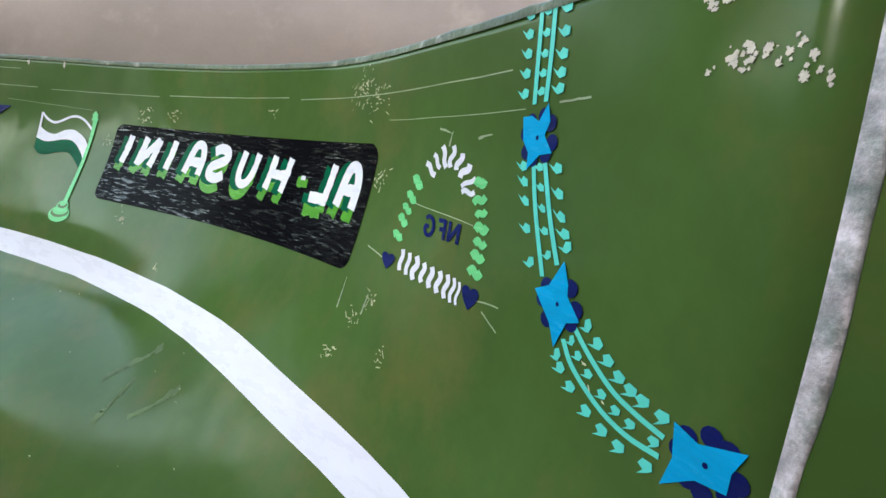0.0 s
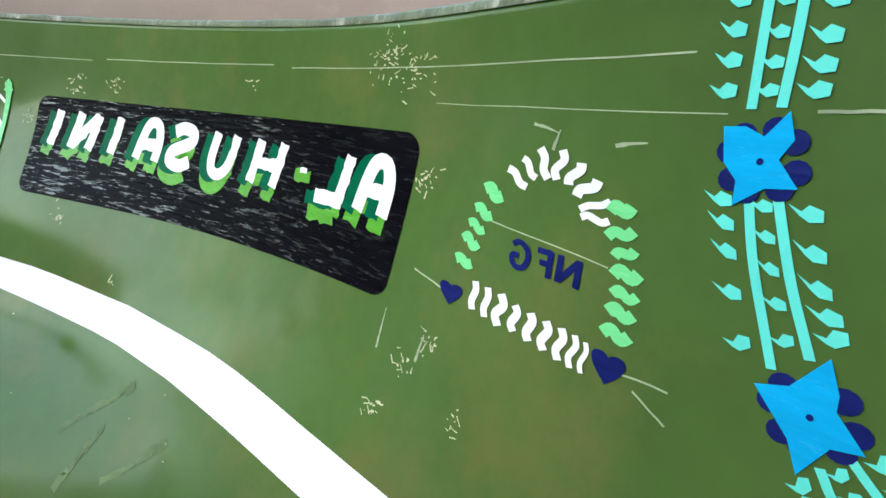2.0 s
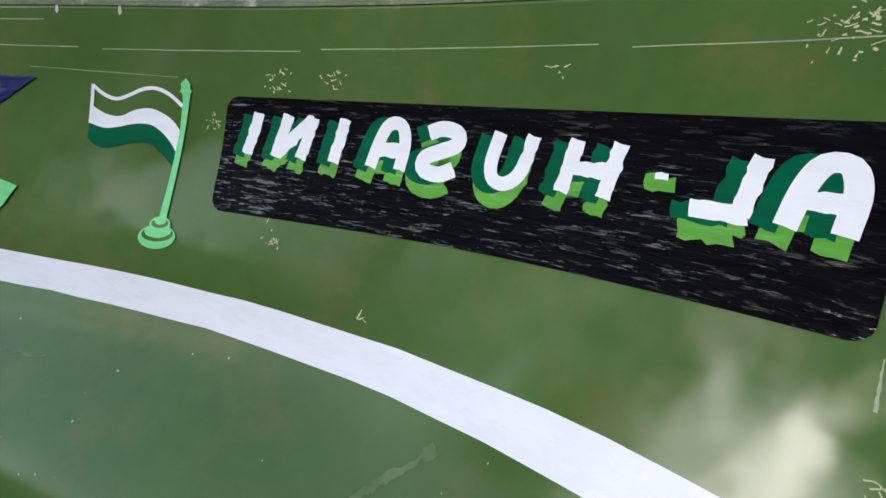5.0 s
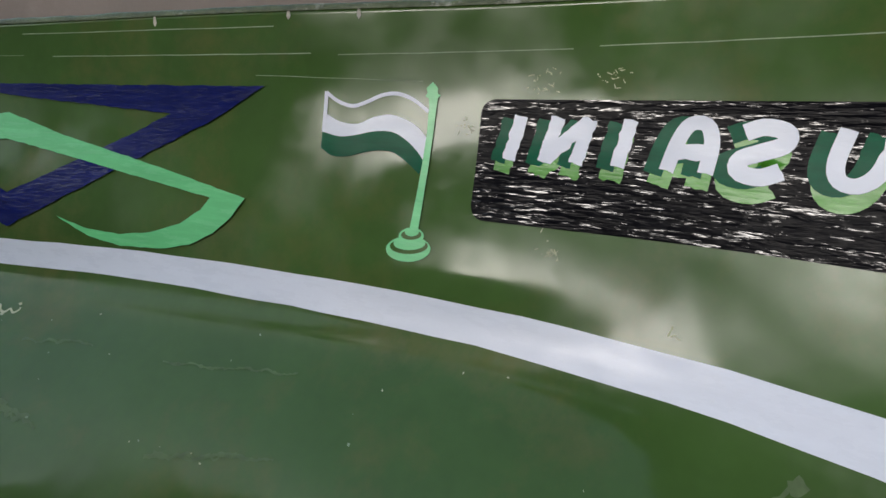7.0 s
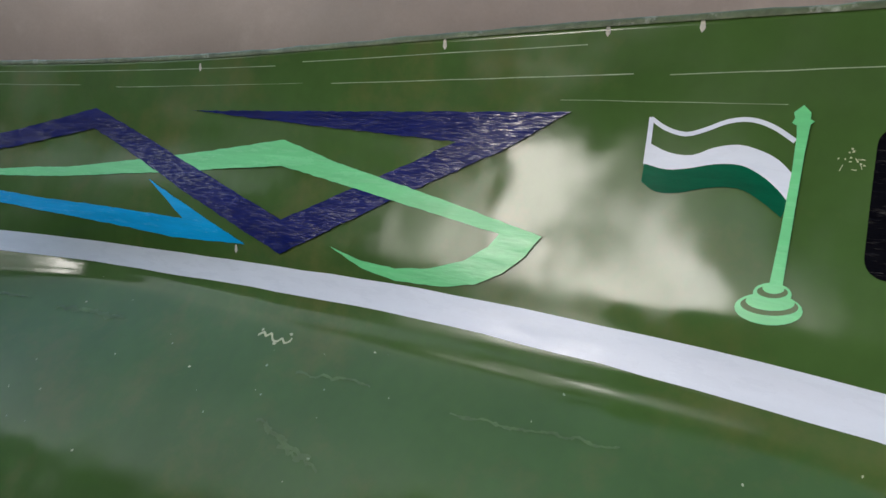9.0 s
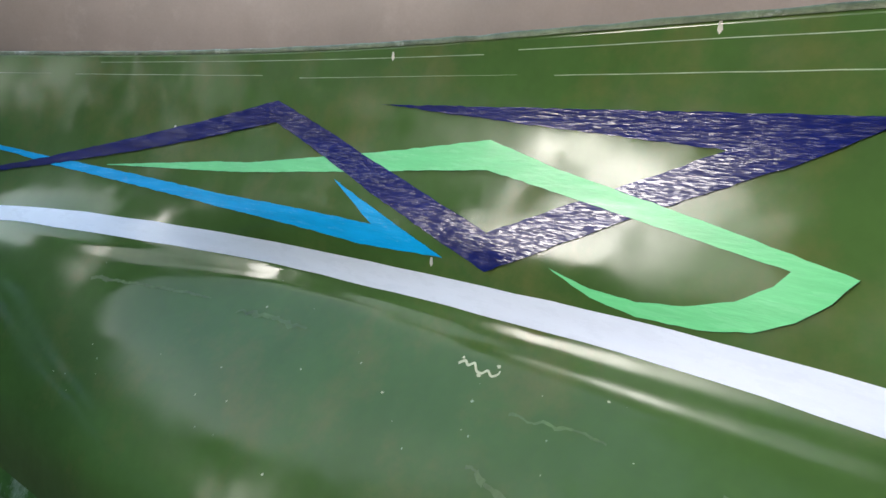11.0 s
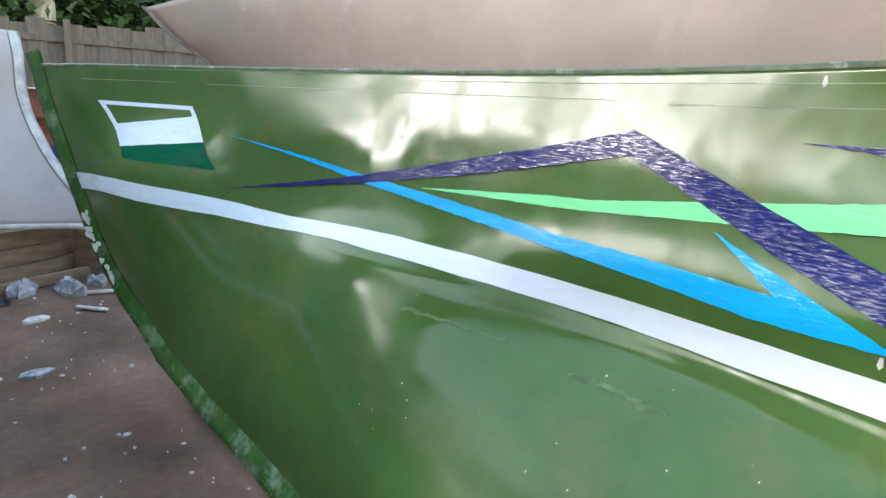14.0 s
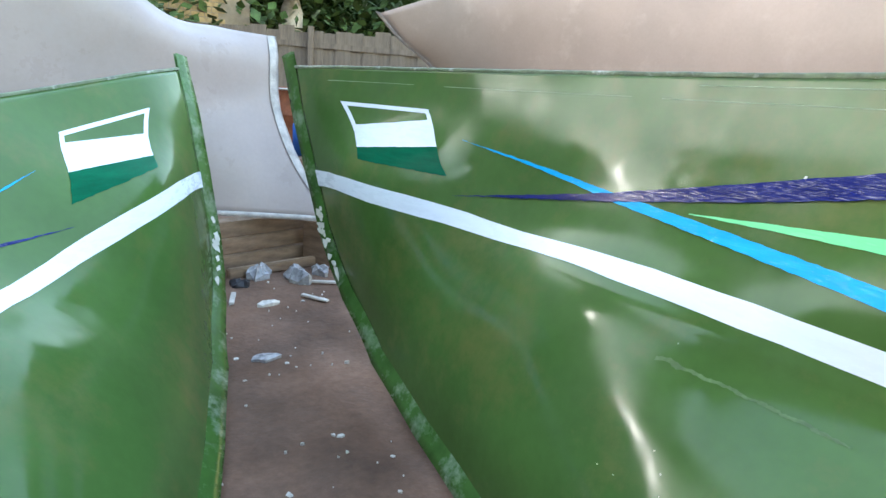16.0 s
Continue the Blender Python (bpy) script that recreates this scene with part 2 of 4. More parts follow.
def chart(u, v, end):
    s = u * end
    for _ in range(6):
        z = 0.08 + v * (rim(s) - 0.08)
        s = stem(z) + u * (end - stem(z))
    return s, z


def paint(place, outline, mat, name, parent, lift=0.0016, label="", step=0.06):
    """A coat of paint on the inner face: an outline in (station, height), cut fine enough to follow the hull."""
    bm = bmesh.new()
    f = bm.faces.new([bm.verts.new((s, z, 0)) for s, z in outline])
    bmesh.ops.triangulate(bm, faces=[f])
    ss, zz = [p[0] for p in outline], [p[1] for p in outline]
    for axis, lo, hi in ((0, min(ss), max(ss)), (1, min(zz), max(zz))):
        k = math.ceil(lo / step)
        while k * step < hi:
            co, no = [0, 0, 0], [0, 0, 0]
            co[axis], no[axis] = k * step, 1
            bmesh.ops.bisect_plane(bm, geom=bm.verts[:] + bm.edges[:] + bm.faces[:], plane_co=co, plane_no=no, dist=1e-6)
            k += 1
    for v in bm.verts:
        v.co = skin_point(place, v.co.x, v.co.y, lift)
    return smooth(part(name, bm, mat, parent, label))


def ragged(outline, amount=0.0012, piece=0.02):
    """The outline with brushed, slightly uneven edges."""
    out = []
    for (s0, z0), (s1, z1) in zip(outline, outline[1:] + outline[:1]):
        k = max(1, int(math.hypot(s1 - s0, z1 - z0) / piece))
        for i in range(k):
            t = i / k
            e = 0 if i == 0 else amount
            out.append((s0 + (s1 - s0) * t + random.uniform(-e, e), z0 + (z1 - z0) * t + random.uniform(-e, e)))
    return out


def stroke(points, width, taper=1.0):
    """The outline of a brush stroke along points in (station, height)."""
    left, right = [], []
    n = len(points)
    for i, (s, z) in enumerate(points):
        a, b = points[max(i - 1, 0)], points[min(i + 1, n - 1)]
        d = Vector((b[0] - a[0], b[1] - a[1])).normalized()
        w = width / 2 * (1 + (taper - 1) * i / max(1, n - 1))
        left.append((s - d.y * w, z + d.x * w))
        right.append((s + d.y * w, z - d.x * w))
    return left + right[::-1]


def curve_points(points, n):
    xs = np.arange(len(points), dtype=float)
    p = np.array(points)
    return [tuple(float(curve1(xs, p[:, k], t)) for k in (0, 1)) for t in np.linspace(0, len(points) - 1, n)]


TOP_S = np.array((0.26, 0.42, 0.93, 1.18, 1.42, 1.75, 2.02, 2.4, 2.8, 3.1, 3.5, 4.05, 4.5, 5.03, 5.33, 5.65, 5.88, 6.08, 6.6))
TOP_Z = np.array((0.893, 0.906, 0.902, 0.886, 0.87, 0.881, 0.89, 0.88, 0.865, 0.861, 0.866, 0.873, 0.872, 0.864, 0.852, 0.836, 0.812, 0.79, 0.75))
LOW_Z = np.array((0.815, 0.831, 0.83, 0.82, 0.817, 0.834, 0.836, 0.818, 0.797, 0.79, 0.798, 0.804, 0.801, 0.79, 0.778, 0.755, 0.732, 0.712, 0.66))


# ---- ground ----
def ground_height(x, y):
    if not (-14 < x < 9 and -6 < y < 11):
        return 0.0
    return 0.025 * noise.noise((x * 0.9, y * 0.9, 0)) + 0.01 * noise.noise((x * 4, y * 4, 3))


def build_ground():
    bm = bmesh.new()
    xs = [-400, -60, -20] + [-14 + 0.25 * i for i in range(89)] + [14, 40, 400]
    ys = [-400, -60, -20] + [-6 + 0.25 * i for i in range(65)] + [16, 60, 400]
    vs = [[bm.verts.new((x, y, ground_height(x, y))) for y in ys] for x in xs]
    for i in range(len(xs) - 1):
        for j in range(len(ys) - 1):
            bm.faces.new((vs[i][j], vs[i + 1][j], vs[i + 1][j + 1], vs[i][j + 1]))
    ob = smooth(part("ground", bm, M_SOIL))
    return tagged(ob, "trampled reddish brown dirt ground of a boat yard", "ground", kind="structure")


build_ground()


def build_added_walls():
    """Added, unseen: plain walls closing the yard behind the camera, a sheet blocking sky."""
    # one opening is left, so the gelcoat mirrors a bright patch amid dark
    spans = (("wall_added_south", (5.7, 0.25, 4.2), (-9.15, -5.0, 2.1)), ("wall_added_tall", (13.8, 0.25, 6.4), (0.6, -5.0, 3.2)), ("wall_added_upper", (5.7, 0.25, 3.5), (-9.15, -5.0, 9.25)),
             ("wall_added_southwest", (14.2, 0.25, 11.0), (-19.1, -5.0, 5.5)), ("wall_added_east", (0.25, 18.0, 2.6), (7.5, 4.1, 1.3)))
    for name, size, at in spans:
        tagged(part(name, box(size, at), M_DARKWALL), "unseen plain dark wall added to shape reflections", "wall", kind="structure")
    # added out of view: keeps high sky from hazing the lower hull
    sky_cover = part("ceiling", box((13.8, 4.6, 0.12), (0.6, -2.825, 6.46)), M_COVER)
    tagged(sky_cover, "unseen dull sheet added overhead to block sky", "ceiling", kind="structure")


build_added_walls()


# ---- the mould halves ----
def build_shell(place, root, end, nu, nv):
    rows = []
    for i in range(nu + 1):
        row = []
        for j in range(nv + 1):
            s, z = chart(i / nu, j / nv, end)
            row.append(skin_point(place, s, z))
        rows.append(row)
    far = [[None] * (nv + 1) for _ in range(nu + 1)]
    for i in range(nu + 1):
        for j in range(nv + 1):
            s, z = chart(i / nu, j / nv, end)
            far[i][j] = skin_point(place, s, z, -0.014) - rows[i][j]
    return smooth(part("shell", sheet(rows, 1.0, lambda i, j: far[i][j]), M_GREEN, root, "glossy green gelcoat inner face"))


def build_flange(place, root):
    """The bolting flange along stem and keel, standing proud of the edge."""
    rows = []
    zs = [1.47 - 0.03 * i for i in range(38)] + [0.33, 0.29, 0.25, 0.22, 0.2, 0.18, 0.16, 0.145, 0.13, 0.12, 0.11, 0.1, 0.09, 0.085, 0.081]
    pts = [(stem(z), z) for z in zs]
    for k, (s, z) in enumerate(pts):
        a, b = pts[max(0, k - 1)], pts[min(len(pts) - 1, k + 1)]
        d = Vector((b[0] - a[0], b[1] - a[1])).normalized()
        nx, nz = d.y, -d.x
        if nx > 0 and nz > 0 or nx > 0.3:
            nx, nz = -nx, -nz
        bb = breadth(s, z)
        w = 0.055
        ring = [(0.012, 0.004), (0.0, -0.006), (-w * 0.5, -0.026), (-w, -0.045), (-w - 0.008, -0.04), (-w, -0.026), (0.012, 0.014)]
        rows.append([place(s - nx * o, z - nz * o, bb + e) for o, e in ring])
    return smooth(part("flange", sheet(rows), M_FLANGE, root, "narrow green bolting flange with scuffed edge"))


def build_scuffs(place, root, low, high, n):
    """Chalky scars where the paint has come off the flange."""
    for _ in range(n):
        z = random.uniform(low, high)
        s = stem(z)
        h, o = random.uniform(0.01, 0.045), random.uniform(-0.006, 0.03)
        w = random.uniform(0.008, 0.022)
        bm = bmesh.new()
        ring = []
        for k in range(10):
            t = 2 * math.pi * k / 10
            r = random.uniform(0.55, 1.0)
            zz, oo = z + h * r * math.sin(t), o + w * (1 + r * math.cos(t))
            ring.append(bm.verts.new(place(stem(zz) - oo, zz, breadth(s, z) - 0.009 - 0.72 * oo)))
        bm.faces.new(ring)
        part("scuff", bm, M_CHIP, root, "chalky scuffed patch")


def build_rim_lip(place, root, end, n):
    rows = []
    for i in range(n + 1):
        s = 0.0 + end * i / n
        z = rim(s)
        b = breadth(s, z)
        j = 0.0025 * noise.noise((s * 9, 0, 0)) + 0.0015 * noise.noise((s * 40, 3, 0))
        prof = [(-0.003, -0.006), (-0.003, 0.004 + j), (0.002, 0.008 + j), (0.03, 0.007), (0.034, 0.0), (0.016, -0.006)]
        rows.append([place(s, z + dz, b + db) for db, dz in prof])
    return smooth(part("rim", sheet(rows), M_RIM, root, "raw chipped laminate rim"))


def build_stripe(place, root, end):
    a = [s for s in np.arange(0.27, end, 0.09)] + [end]
    top = [(s, float(curve1(TOP_S, TOP_Z, s)) + random.uniform(-0.0015, 0.0015)) for s in a]
    low = [(s, float(curve1(TOP_S, LOW_Z, s)) + random.uniform(-0.0015, 0.0015)) for s in a]
    bm = bmesh.new()
    cols = []
    for (s, zt), (_, zl) in zip(top, low):
        cols.append([bm.verts.new(skin_point(place, s, zl + (zt - zl) * k / 3, 0.0024)) for k in range(4)])
    for c0, c1 in zip(cols, cols[1:]):
        for k in range(3):
            bm.faces.new((c0[k], c1[k], c1[k + 1], c0[k + 1]))
    return smooth(part("stripe", bm, M_WHITE, root, "broad white painted stripe"))


def build_bow_flag(place, root):
    tl, tr, br, bl = (0.425, 1.247), (0.868, 1.246), (1.117, 0.999), (0.672, 1.003)

    def q(u, v):
        return tuple((tl[k] * (1 - u) + tr[k] * u) * (1 - v) + (bl[k] * (1 - u) + br[k] * u) * v for k in (0, 1))

    flag = paint(place, ragged([q(0, 0.42), q(1, 0.16), q(1, 0.58), q(0, 0.8)], 0.001), M_WHITE, "painted_flag", root, label="plain painted flag in white and dark green")
    paint(place, ragged([q(0, 0.8), q(1, 0.58), q(1, 1), q(0, 1)], 0.002), M_DARK, "green_band", flag, label="dark green band")
    paint(place, [q(0, 0), q(1, 0), q(0.99, 0.07), q(0.0, 0.07)], M_WHITE, "border", flag)
    paint(place, [q(0, 0.06), q(0.055, 0.06), q(0.055, 0.45), q(0, 0.45)], M_WHITE, "border", flag)
    paint(place, [q(0.95, 0.06), q(1.0, 0.06), q(1, 0.2), q(0.95, 0.2)], M_WHITE, "border", flag)
    return flag


def build_blue(place, root):
    return paint(place, ragged([(1.10, 1.143), (1.768, 1.056), (2.554, 0.987), (3.141, 0.962), (2.97, 1.065), (3.188, 0.984), (3.385, 0.912), (3.111, 0.905), (2.57, 0.948), (1.798, 1.028)]), M_BLUE, "blue_arrow", root, 0.0034, "sky blue painted arrow stroke")


def build_navy(place, root):
    return paint(place, ragged([(1.168, 0.929), (1.77, 1.05), (2.226, 1.162), (2.682, 1.277), (3.094, 1.122), (3.497, 0.989), (3.75, 1.106), (3.997, 1.218), (3.593, 1.241), (3.076, 1.277), (3.81, 1.286), (4.278, 1.293), (4.135, 1.211), (3.845, 1.073), (3.511, 0.9), (3.129, 1.035), (2.689, 1.211), (2.252, 1.113), (1.784, 1.024)], 0.0016), M_NAVY, "navy_zigzag", root, 0.0042, "navy blue painted zigzag")


def build_swoosh(place, root):
    tail = [(4.245, 1.026), (4.213, 0.98), (4.165, 0.937), (4.1, 0.903), (4.014, 0.886), (3.887, 0.88), (3.782, 0.897), (3.675, 0.939), (3.778, 0.915), (3.881, 0.909), (3.975, 0.922), (4.062, 0.95), (4.12, 0.989), (4.143, 1.02)]
    sw = paint(place, ragged([(3.20, 1.163), (3.449, 1.202), (3.648, 1.148), (3.975, 1.084)] + tail + [(3.847, 1.066), (3.661, 1.097), (3.457, 1.13), (3.2, 1.107)]), M_MINT, "mint_swoosh", root, 0.0052, "light green painted swoosh")
    top, low = ((2.053, 2.503, 2.629, 3.02, 3.2), (1.0435, 1.081, 1.086, 1.138, 1.163)), ((2.053, 2.519, 2.642, 3.04, 3.2), (1.0415, 1.052, 1.058, 1.091, 1.107))
    rows = []
    for s in np.linspace(2.053, 3.2, 60):
        zt, zl = float(np.interp(s, *top)) + random.uniform(-0.0008, 0.0008), float(np.interp(s, *low)) + random.uniform(-0.0008, 0.0008)
        rows.append([skin_point(place, float(s), zl + (zt - zl) * k / 4, 0.0024) for k in range(5)])
    smooth(part("stroke", sheet(rows), M_MINT, sw))
    return sw


def ellipse(cs, cz, rs, rz, n=24, tilt=0.0):
    return [(cs + rs * math.cos(t) * math.cos(tilt) - rz * math.sin(t) * math.sin(tilt), cz + rs * math.cos(t) * math.sin(tilt) + rz * math.sin(t) * math.cos(tilt)) for t in (2 * math.pi * i / n for i in range(n))]


def build_pole_flag(place, root):
    pole = paint(place, [(4.704, 1.311), (4.717, 1.298), (4.717, 1.287), (4.724, 1.283), (4.718, 1.277), (4.715, 1.229), (4.710, 1.084), (4.707, 0.99), (4.686, 0.99), (4.693, 1.082), (4.699, 1.199), (4.699, 1.258), (4.697, 1.275), (4.689, 1.28), (4.693, 1.288), (4.69, 1.298)], M_MINT, "flag_on_pole", root, 0.0034, "painted flag in white and green on a light green pole")
    lo = [(4.444, 1.283), (4.474, 1.264), (4.512, 1.254), (4.547, 1.264), (4.585, 1.28), (4.623, 1.284), (4.661, 1.272), (4.698, 1.248)]
    paint(place, stroke(curve_points(lo, 22), 0.0085), M_WHITE, "top_line", pole, 0.0018)
    paint(place, [(4.440, 1.286), (4.449, 1.283), (4.449, 1.192), (4.438, 1.192)], M_WHITE, "side_line", pole, 0.0022)
    up = curve_points([(4.443, 1.236), (4.485, 1.218), (4.528, 1.215), (4.566, 1.231), (4.609, 1.238), (4.648, 1.228), (4.677, 1.213), (4.7, 1.191)], 22)
    mid = curve_points([(4.44, 1.194), (4.484, 1.185), (4.526, 1.19), (4.57, 1.2), (4.614, 1.201), (4.649, 1.186), (4.679, 1.163), (4.7, 1.140)], 22)
    bot = curve_points([(4.439, 1.158), (4.469, 1.141), (4.511, 1.142), (4.551, 1.153), (4.59, 1.159), (4.624, 1.156), (4.659, 1.137), (4.691, 1.114)], 22)
    paint(place, up + mid[::-1], M_WHITE, "white_band", pole, 0.002)
    paint(place, mid + bot[::-1], M_DARK, "green_band", pole, 0.0024)
    base = paint(place, ellipse(4.689, 0.960, 0.053, 0.026, tilt=0.12), M_MINT, "pole_base", pole, 0.0026)
    paint(place, ellipse(4.690, 0.966, 0.045, 0.016, tilt=0.12), M_GREEN, "ring", base, 0.0030)
    paint(place, ellipse(4.691, 0.972, 0.038, 0.014, tilt=0.12), M_MINT, "ring", base, 0.0034)
    paint(place, ellipse(4.693, 0.986, 0.030, 0.018, tilt=0.12), M_MINT, "step", base, 0.0038)
    paint(place, ellipse(4.693, 0.989, 0.024, 0.010, tilt=0.12), M_GREEN, "ring", base, 0.0042)
    paint(place, ellipse(4.694, 0.995, 0.017, 0.009, tilt=0.12), M_MINT, "step", base, 0.0046)
    return pole


# Mirrored capitals: strokes in a unit cell, x to the right, y up.
GLYPHS = {
    "I": (((0.5, 0), (0.55, 1)),),
    "N": (((0.06, 0), (0.1, 1)), ((0.94, 0), (0.98, 1)), ((0.1, 0.08), (0.94, 0.92))),
    "A": (((0.05, 0), (0.12, 0.6), (0.3, 0.97), (0.7, 0.97), (0.95, 0.6), (1.0, 0)), ((0.08, 0.42), (0.98, 0.42))),
    "S": (((0.05, 0.86), (0.4, 0.98), (0.85, 0.9), (0.88, 0.66), (0.5, 0.5), (0.12, 0.34), (0.15, 0.1), (0.6, 0.02), (0.98, 0.16)),),
    "U": (((0.08, 1), (0.05, 0.4), (0.22, 0.08), (0.6, 0.02), (0.9, 0.3), (0.98, 1)),),
    "H": (((0.06, 0), (0.1, 1)), ((0.94, 0), (0.98, 1)), ((0.08, 0.48), (0.96, 0.48))),
    "-": (((0.0, 0.36), (1.0, 0.36)),),
    "L": (((0.9, 1), (0.86, 0.06)), ((1.0, 0.07), (0.0, 0.07))),
    "F": (((0.9, 0), (0.92, 1)), ((0.95, 0.93), (0.05, 0.93)), ((0.9, 0.5), (0.25, 0.5))),
    "G": (((0.05, 0.85), (0.4, 1.0), (0.85, 0.8), (0.95, 0.45), (0.75, 0.08), (0.35, 0.02), (0.1, 0.2), (0.1, 0.45), (0.45, 0.45)),),
}


def letter(place, sign, ch, s0, s1, z0, z1, pen, mats, lean=0.0, name="letter"):
    made = None
    for mat, ds, dz, lift, broad in mats:
        for points in GLYPHS[ch]:
            line = [(s0 + (s1 - s0) * x + ds + lean * (y - 0.5), z0 + (z1 - z0) * y + dz) for x, y in points]
            if len(line) > 2:
                line = curve_points(line, 3 * len(line))
            ob = paint(place, ragged(stroke(line, pen * broad * random.uniform(0.92, 1.08)), 0.0024 if mat is not M_LIME else 0.0036, 0.009), mat, name if made is None else "stroke", sign, lift)
            made = made or ob
    return made


def build_sign(place, root):
    s0, s1, r = 4.818, 5.976, 0.03

    def top(s):
        return 1.278 + 0.022 * (s - s0) / (s1 - s0)

    def low(s):
        return 1.034 + 0.005 * (s - s0) / (s1 - s0)

    out = []
    for s in np.linspace(s0 + r, s1 - r, 26):
        out.append((float(s), top(s)))
    out += [(s1 - r + r * math.sin(t), top(s1) - r + r * math.cos(t)) for t in np.linspace(0.2, math.pi / 2, 6)]
    out += [(s1 - 0.025 - r + r * math.cos(t), low(s1) + r - r * math.sin(t)) for t in np.linspace(0, math.pi / 2 - 0.1, 6)]
    for s in np.linspace(s1 - 0.03 - r, s0 + r, 26):
        out.append((float(s), low(s)))
    out += [(s0 + r - r * math.sin(t), low(s0) + r - r * math.cos(t)) for t in np.linspace(0.2, math.pi / 2, 6)]
    out += [(s0 + r - r * math.cos(t), top(s0) - r + r * math.sin(t)) for t in np.linspace(0, math.pi / 2 - 0.1, 6)]
    out = [(float(a), float(b)) for a, b in out]
    sign = paint(place, out, M_BLACK, "name_panel", root, 0.0014, "brushed black name panel with mirrored white lettering", step=0.04)
    mats = ((M_LIME, -0.013, -0.026, 0.0022, 1.4), (M_DARK, -0.023, -0.006, 0.0027, 1.15), (M_WHITE, 0, 0, 0.0032, 1.0))
    cells = (("I", 4.884, 4.910), ("N", 4.957, 5.046), ("I", 5.098, 5.126), ("A", 5.186, 5.272), ("S", 5.292, 5.384), ("U", 5.43, 5.514), ("H", 5.562, 5.654), ("L", 5.752, 5.838), ("A", 5.858, 5.934))
    for ch, a, b in cells:
        pen = 0.027 if b < 5.42 else 0.024
        letter(place, sign, ch, a + pen / 3, b - pen / 3, 1.158, 1.246, pen, mats, 0.018)
    letter(place, sign, "-", 5.694, 5.735, 1.16, 1.26, 0.022, ((M_LIME, -0.003, -0.003, 0.0022, 1.0),), name="dash")
    letter(place, sign, "-", 5.704, 5.722, 1.17, 1.26, 0.009, ((M_WHITE, 0, 0, 0.0032, 1.0),), name="dash")
    return sign


def build_garland(place, root):
    ga = None
    runs = (([(6.338, 1.474), (6.341, 1.414), (6.344, 1.357)], [(6.357, 1.473), (6.36, 1.411), (6.361, 1.359)]),
            ([(6.354, 1.289), (6.367, 1.23), (6.391, 1.151)], [(6.371, 1.29), (6.389, 1.226), (6.409, 1.17)]),
            ([(6.430, 1.088), (6.446, 1.061), (6.481, 1.033), (6.514, 1.021), (6.545, 1.021)], [(6.441, 1.108), (6.464, 1.083), (6.493, 1.059), (6.52, 1.048), (6.546, 1.042)]))
    counts = (5, 5, 7)
    for (left, right), n in zip(runs, counts):
        lp, rp = curve_points(left, 16), curve_points(right, 16)
        for line in (lp, rp):
            ob = paint(place, stroke(line, 0.0062), M_TEAL, "garland" if ga is None else "cord", ga or root, 0.0018, "painted turquoise garland with blue flowers" if ga is None else "", step=0.03)
            ga = ga or ob
        for k in range(n):
            t = (k + 0.6) / n
            i = min(15, int(t * 15))
            a, b = lp[i], rp[i]
            j = min(15, i + 1)
            d = Vector((lp[j][0] - lp[j - 1][0], lp[j][1] - lp[j - 1][1])).normalized()
            across = Vector((b[0] - a[0], b[1] - a[1])).normalized()
            for w in (-0.017, 0.5, 0.017):
                base = Vector(a) + (Vector(b) - Vector(a)) * 0.5 if w == 0.5 else (Vector(a) if w < 0 else Vector(b)) + across * w
                q = 0.0058 if w == 0.5 else 0.0072
                e = d * q
                f = across * q
                shape = [base - e * 0.9 - f * 0.1, base - e * 0.5 + f * 0.9, base + e * 0.7 + f * 0.85, base + e * 1.0 - f * 0.2, base + e * 0.5 - f * 0.8, base - e * 0.7 - f * 1.7, base - e * 0.1 - f * 0.7]
                paint(place, [tuple(p) for p in shape], M_TEAL, "leaf", ga, 0.0018, step=0.03)
    flowers = (([(6.330, 1.342), (6.344, 1.343), (6.356, 1.336), (6.367, 1.357), (6.373, 1.335), (6.367, 1.319), (6.381, 1.298), (6.363, 1.295), (6.346, 1.277), (6.345, 1.298), (6.335, 1.312)], 6.357, 1.316, 0.034),
               ([(6.384, 1.134), (6.403, 1.144), (6.419, 1.178), (6.428, 1.152), (6.429, 1.139), (6.448, 1.115), (6.432, 1.108), (6.42, 1.073), (6.41, 1.1)], 6.418, 1.126, 0.036),
               ([(6.552, 1.064), (6.572, 1.056), (6.604, 1.071), (6.597, 1.047), (6.597, 1.027), (6.575, 1.022), (6.55, 0.997), (6.556, 1.029)], 6.58, 1.041, 0.034))
    for star, cs, cz, rad in flowers:
        fl = paint(place, star, M_BLUE, "flower", ga, 0.003, "sky blue star flower over navy petals", step=0.03)
        for k in range(4):
            t = math.pi / 4 + k * math.pi / 2 + (0.5 if cz < 1.2 else 0.25)
            for dt in (-0.32, 0.32):
                paint(place, ellipse(cs + 0.62 * rad * math.cos(t + dt), cz + 0.78 * rad * math.sin(t + dt), rad * 0.24, rad * 0.3, 12), M_NAVY, "petal", fl, 0.0021, step=0.03)
        paint(place, ellipse(cs, cz, 0.0022, 0.003, 8), M_NAVY, "eye", fl, 0.0036, step=0.03)


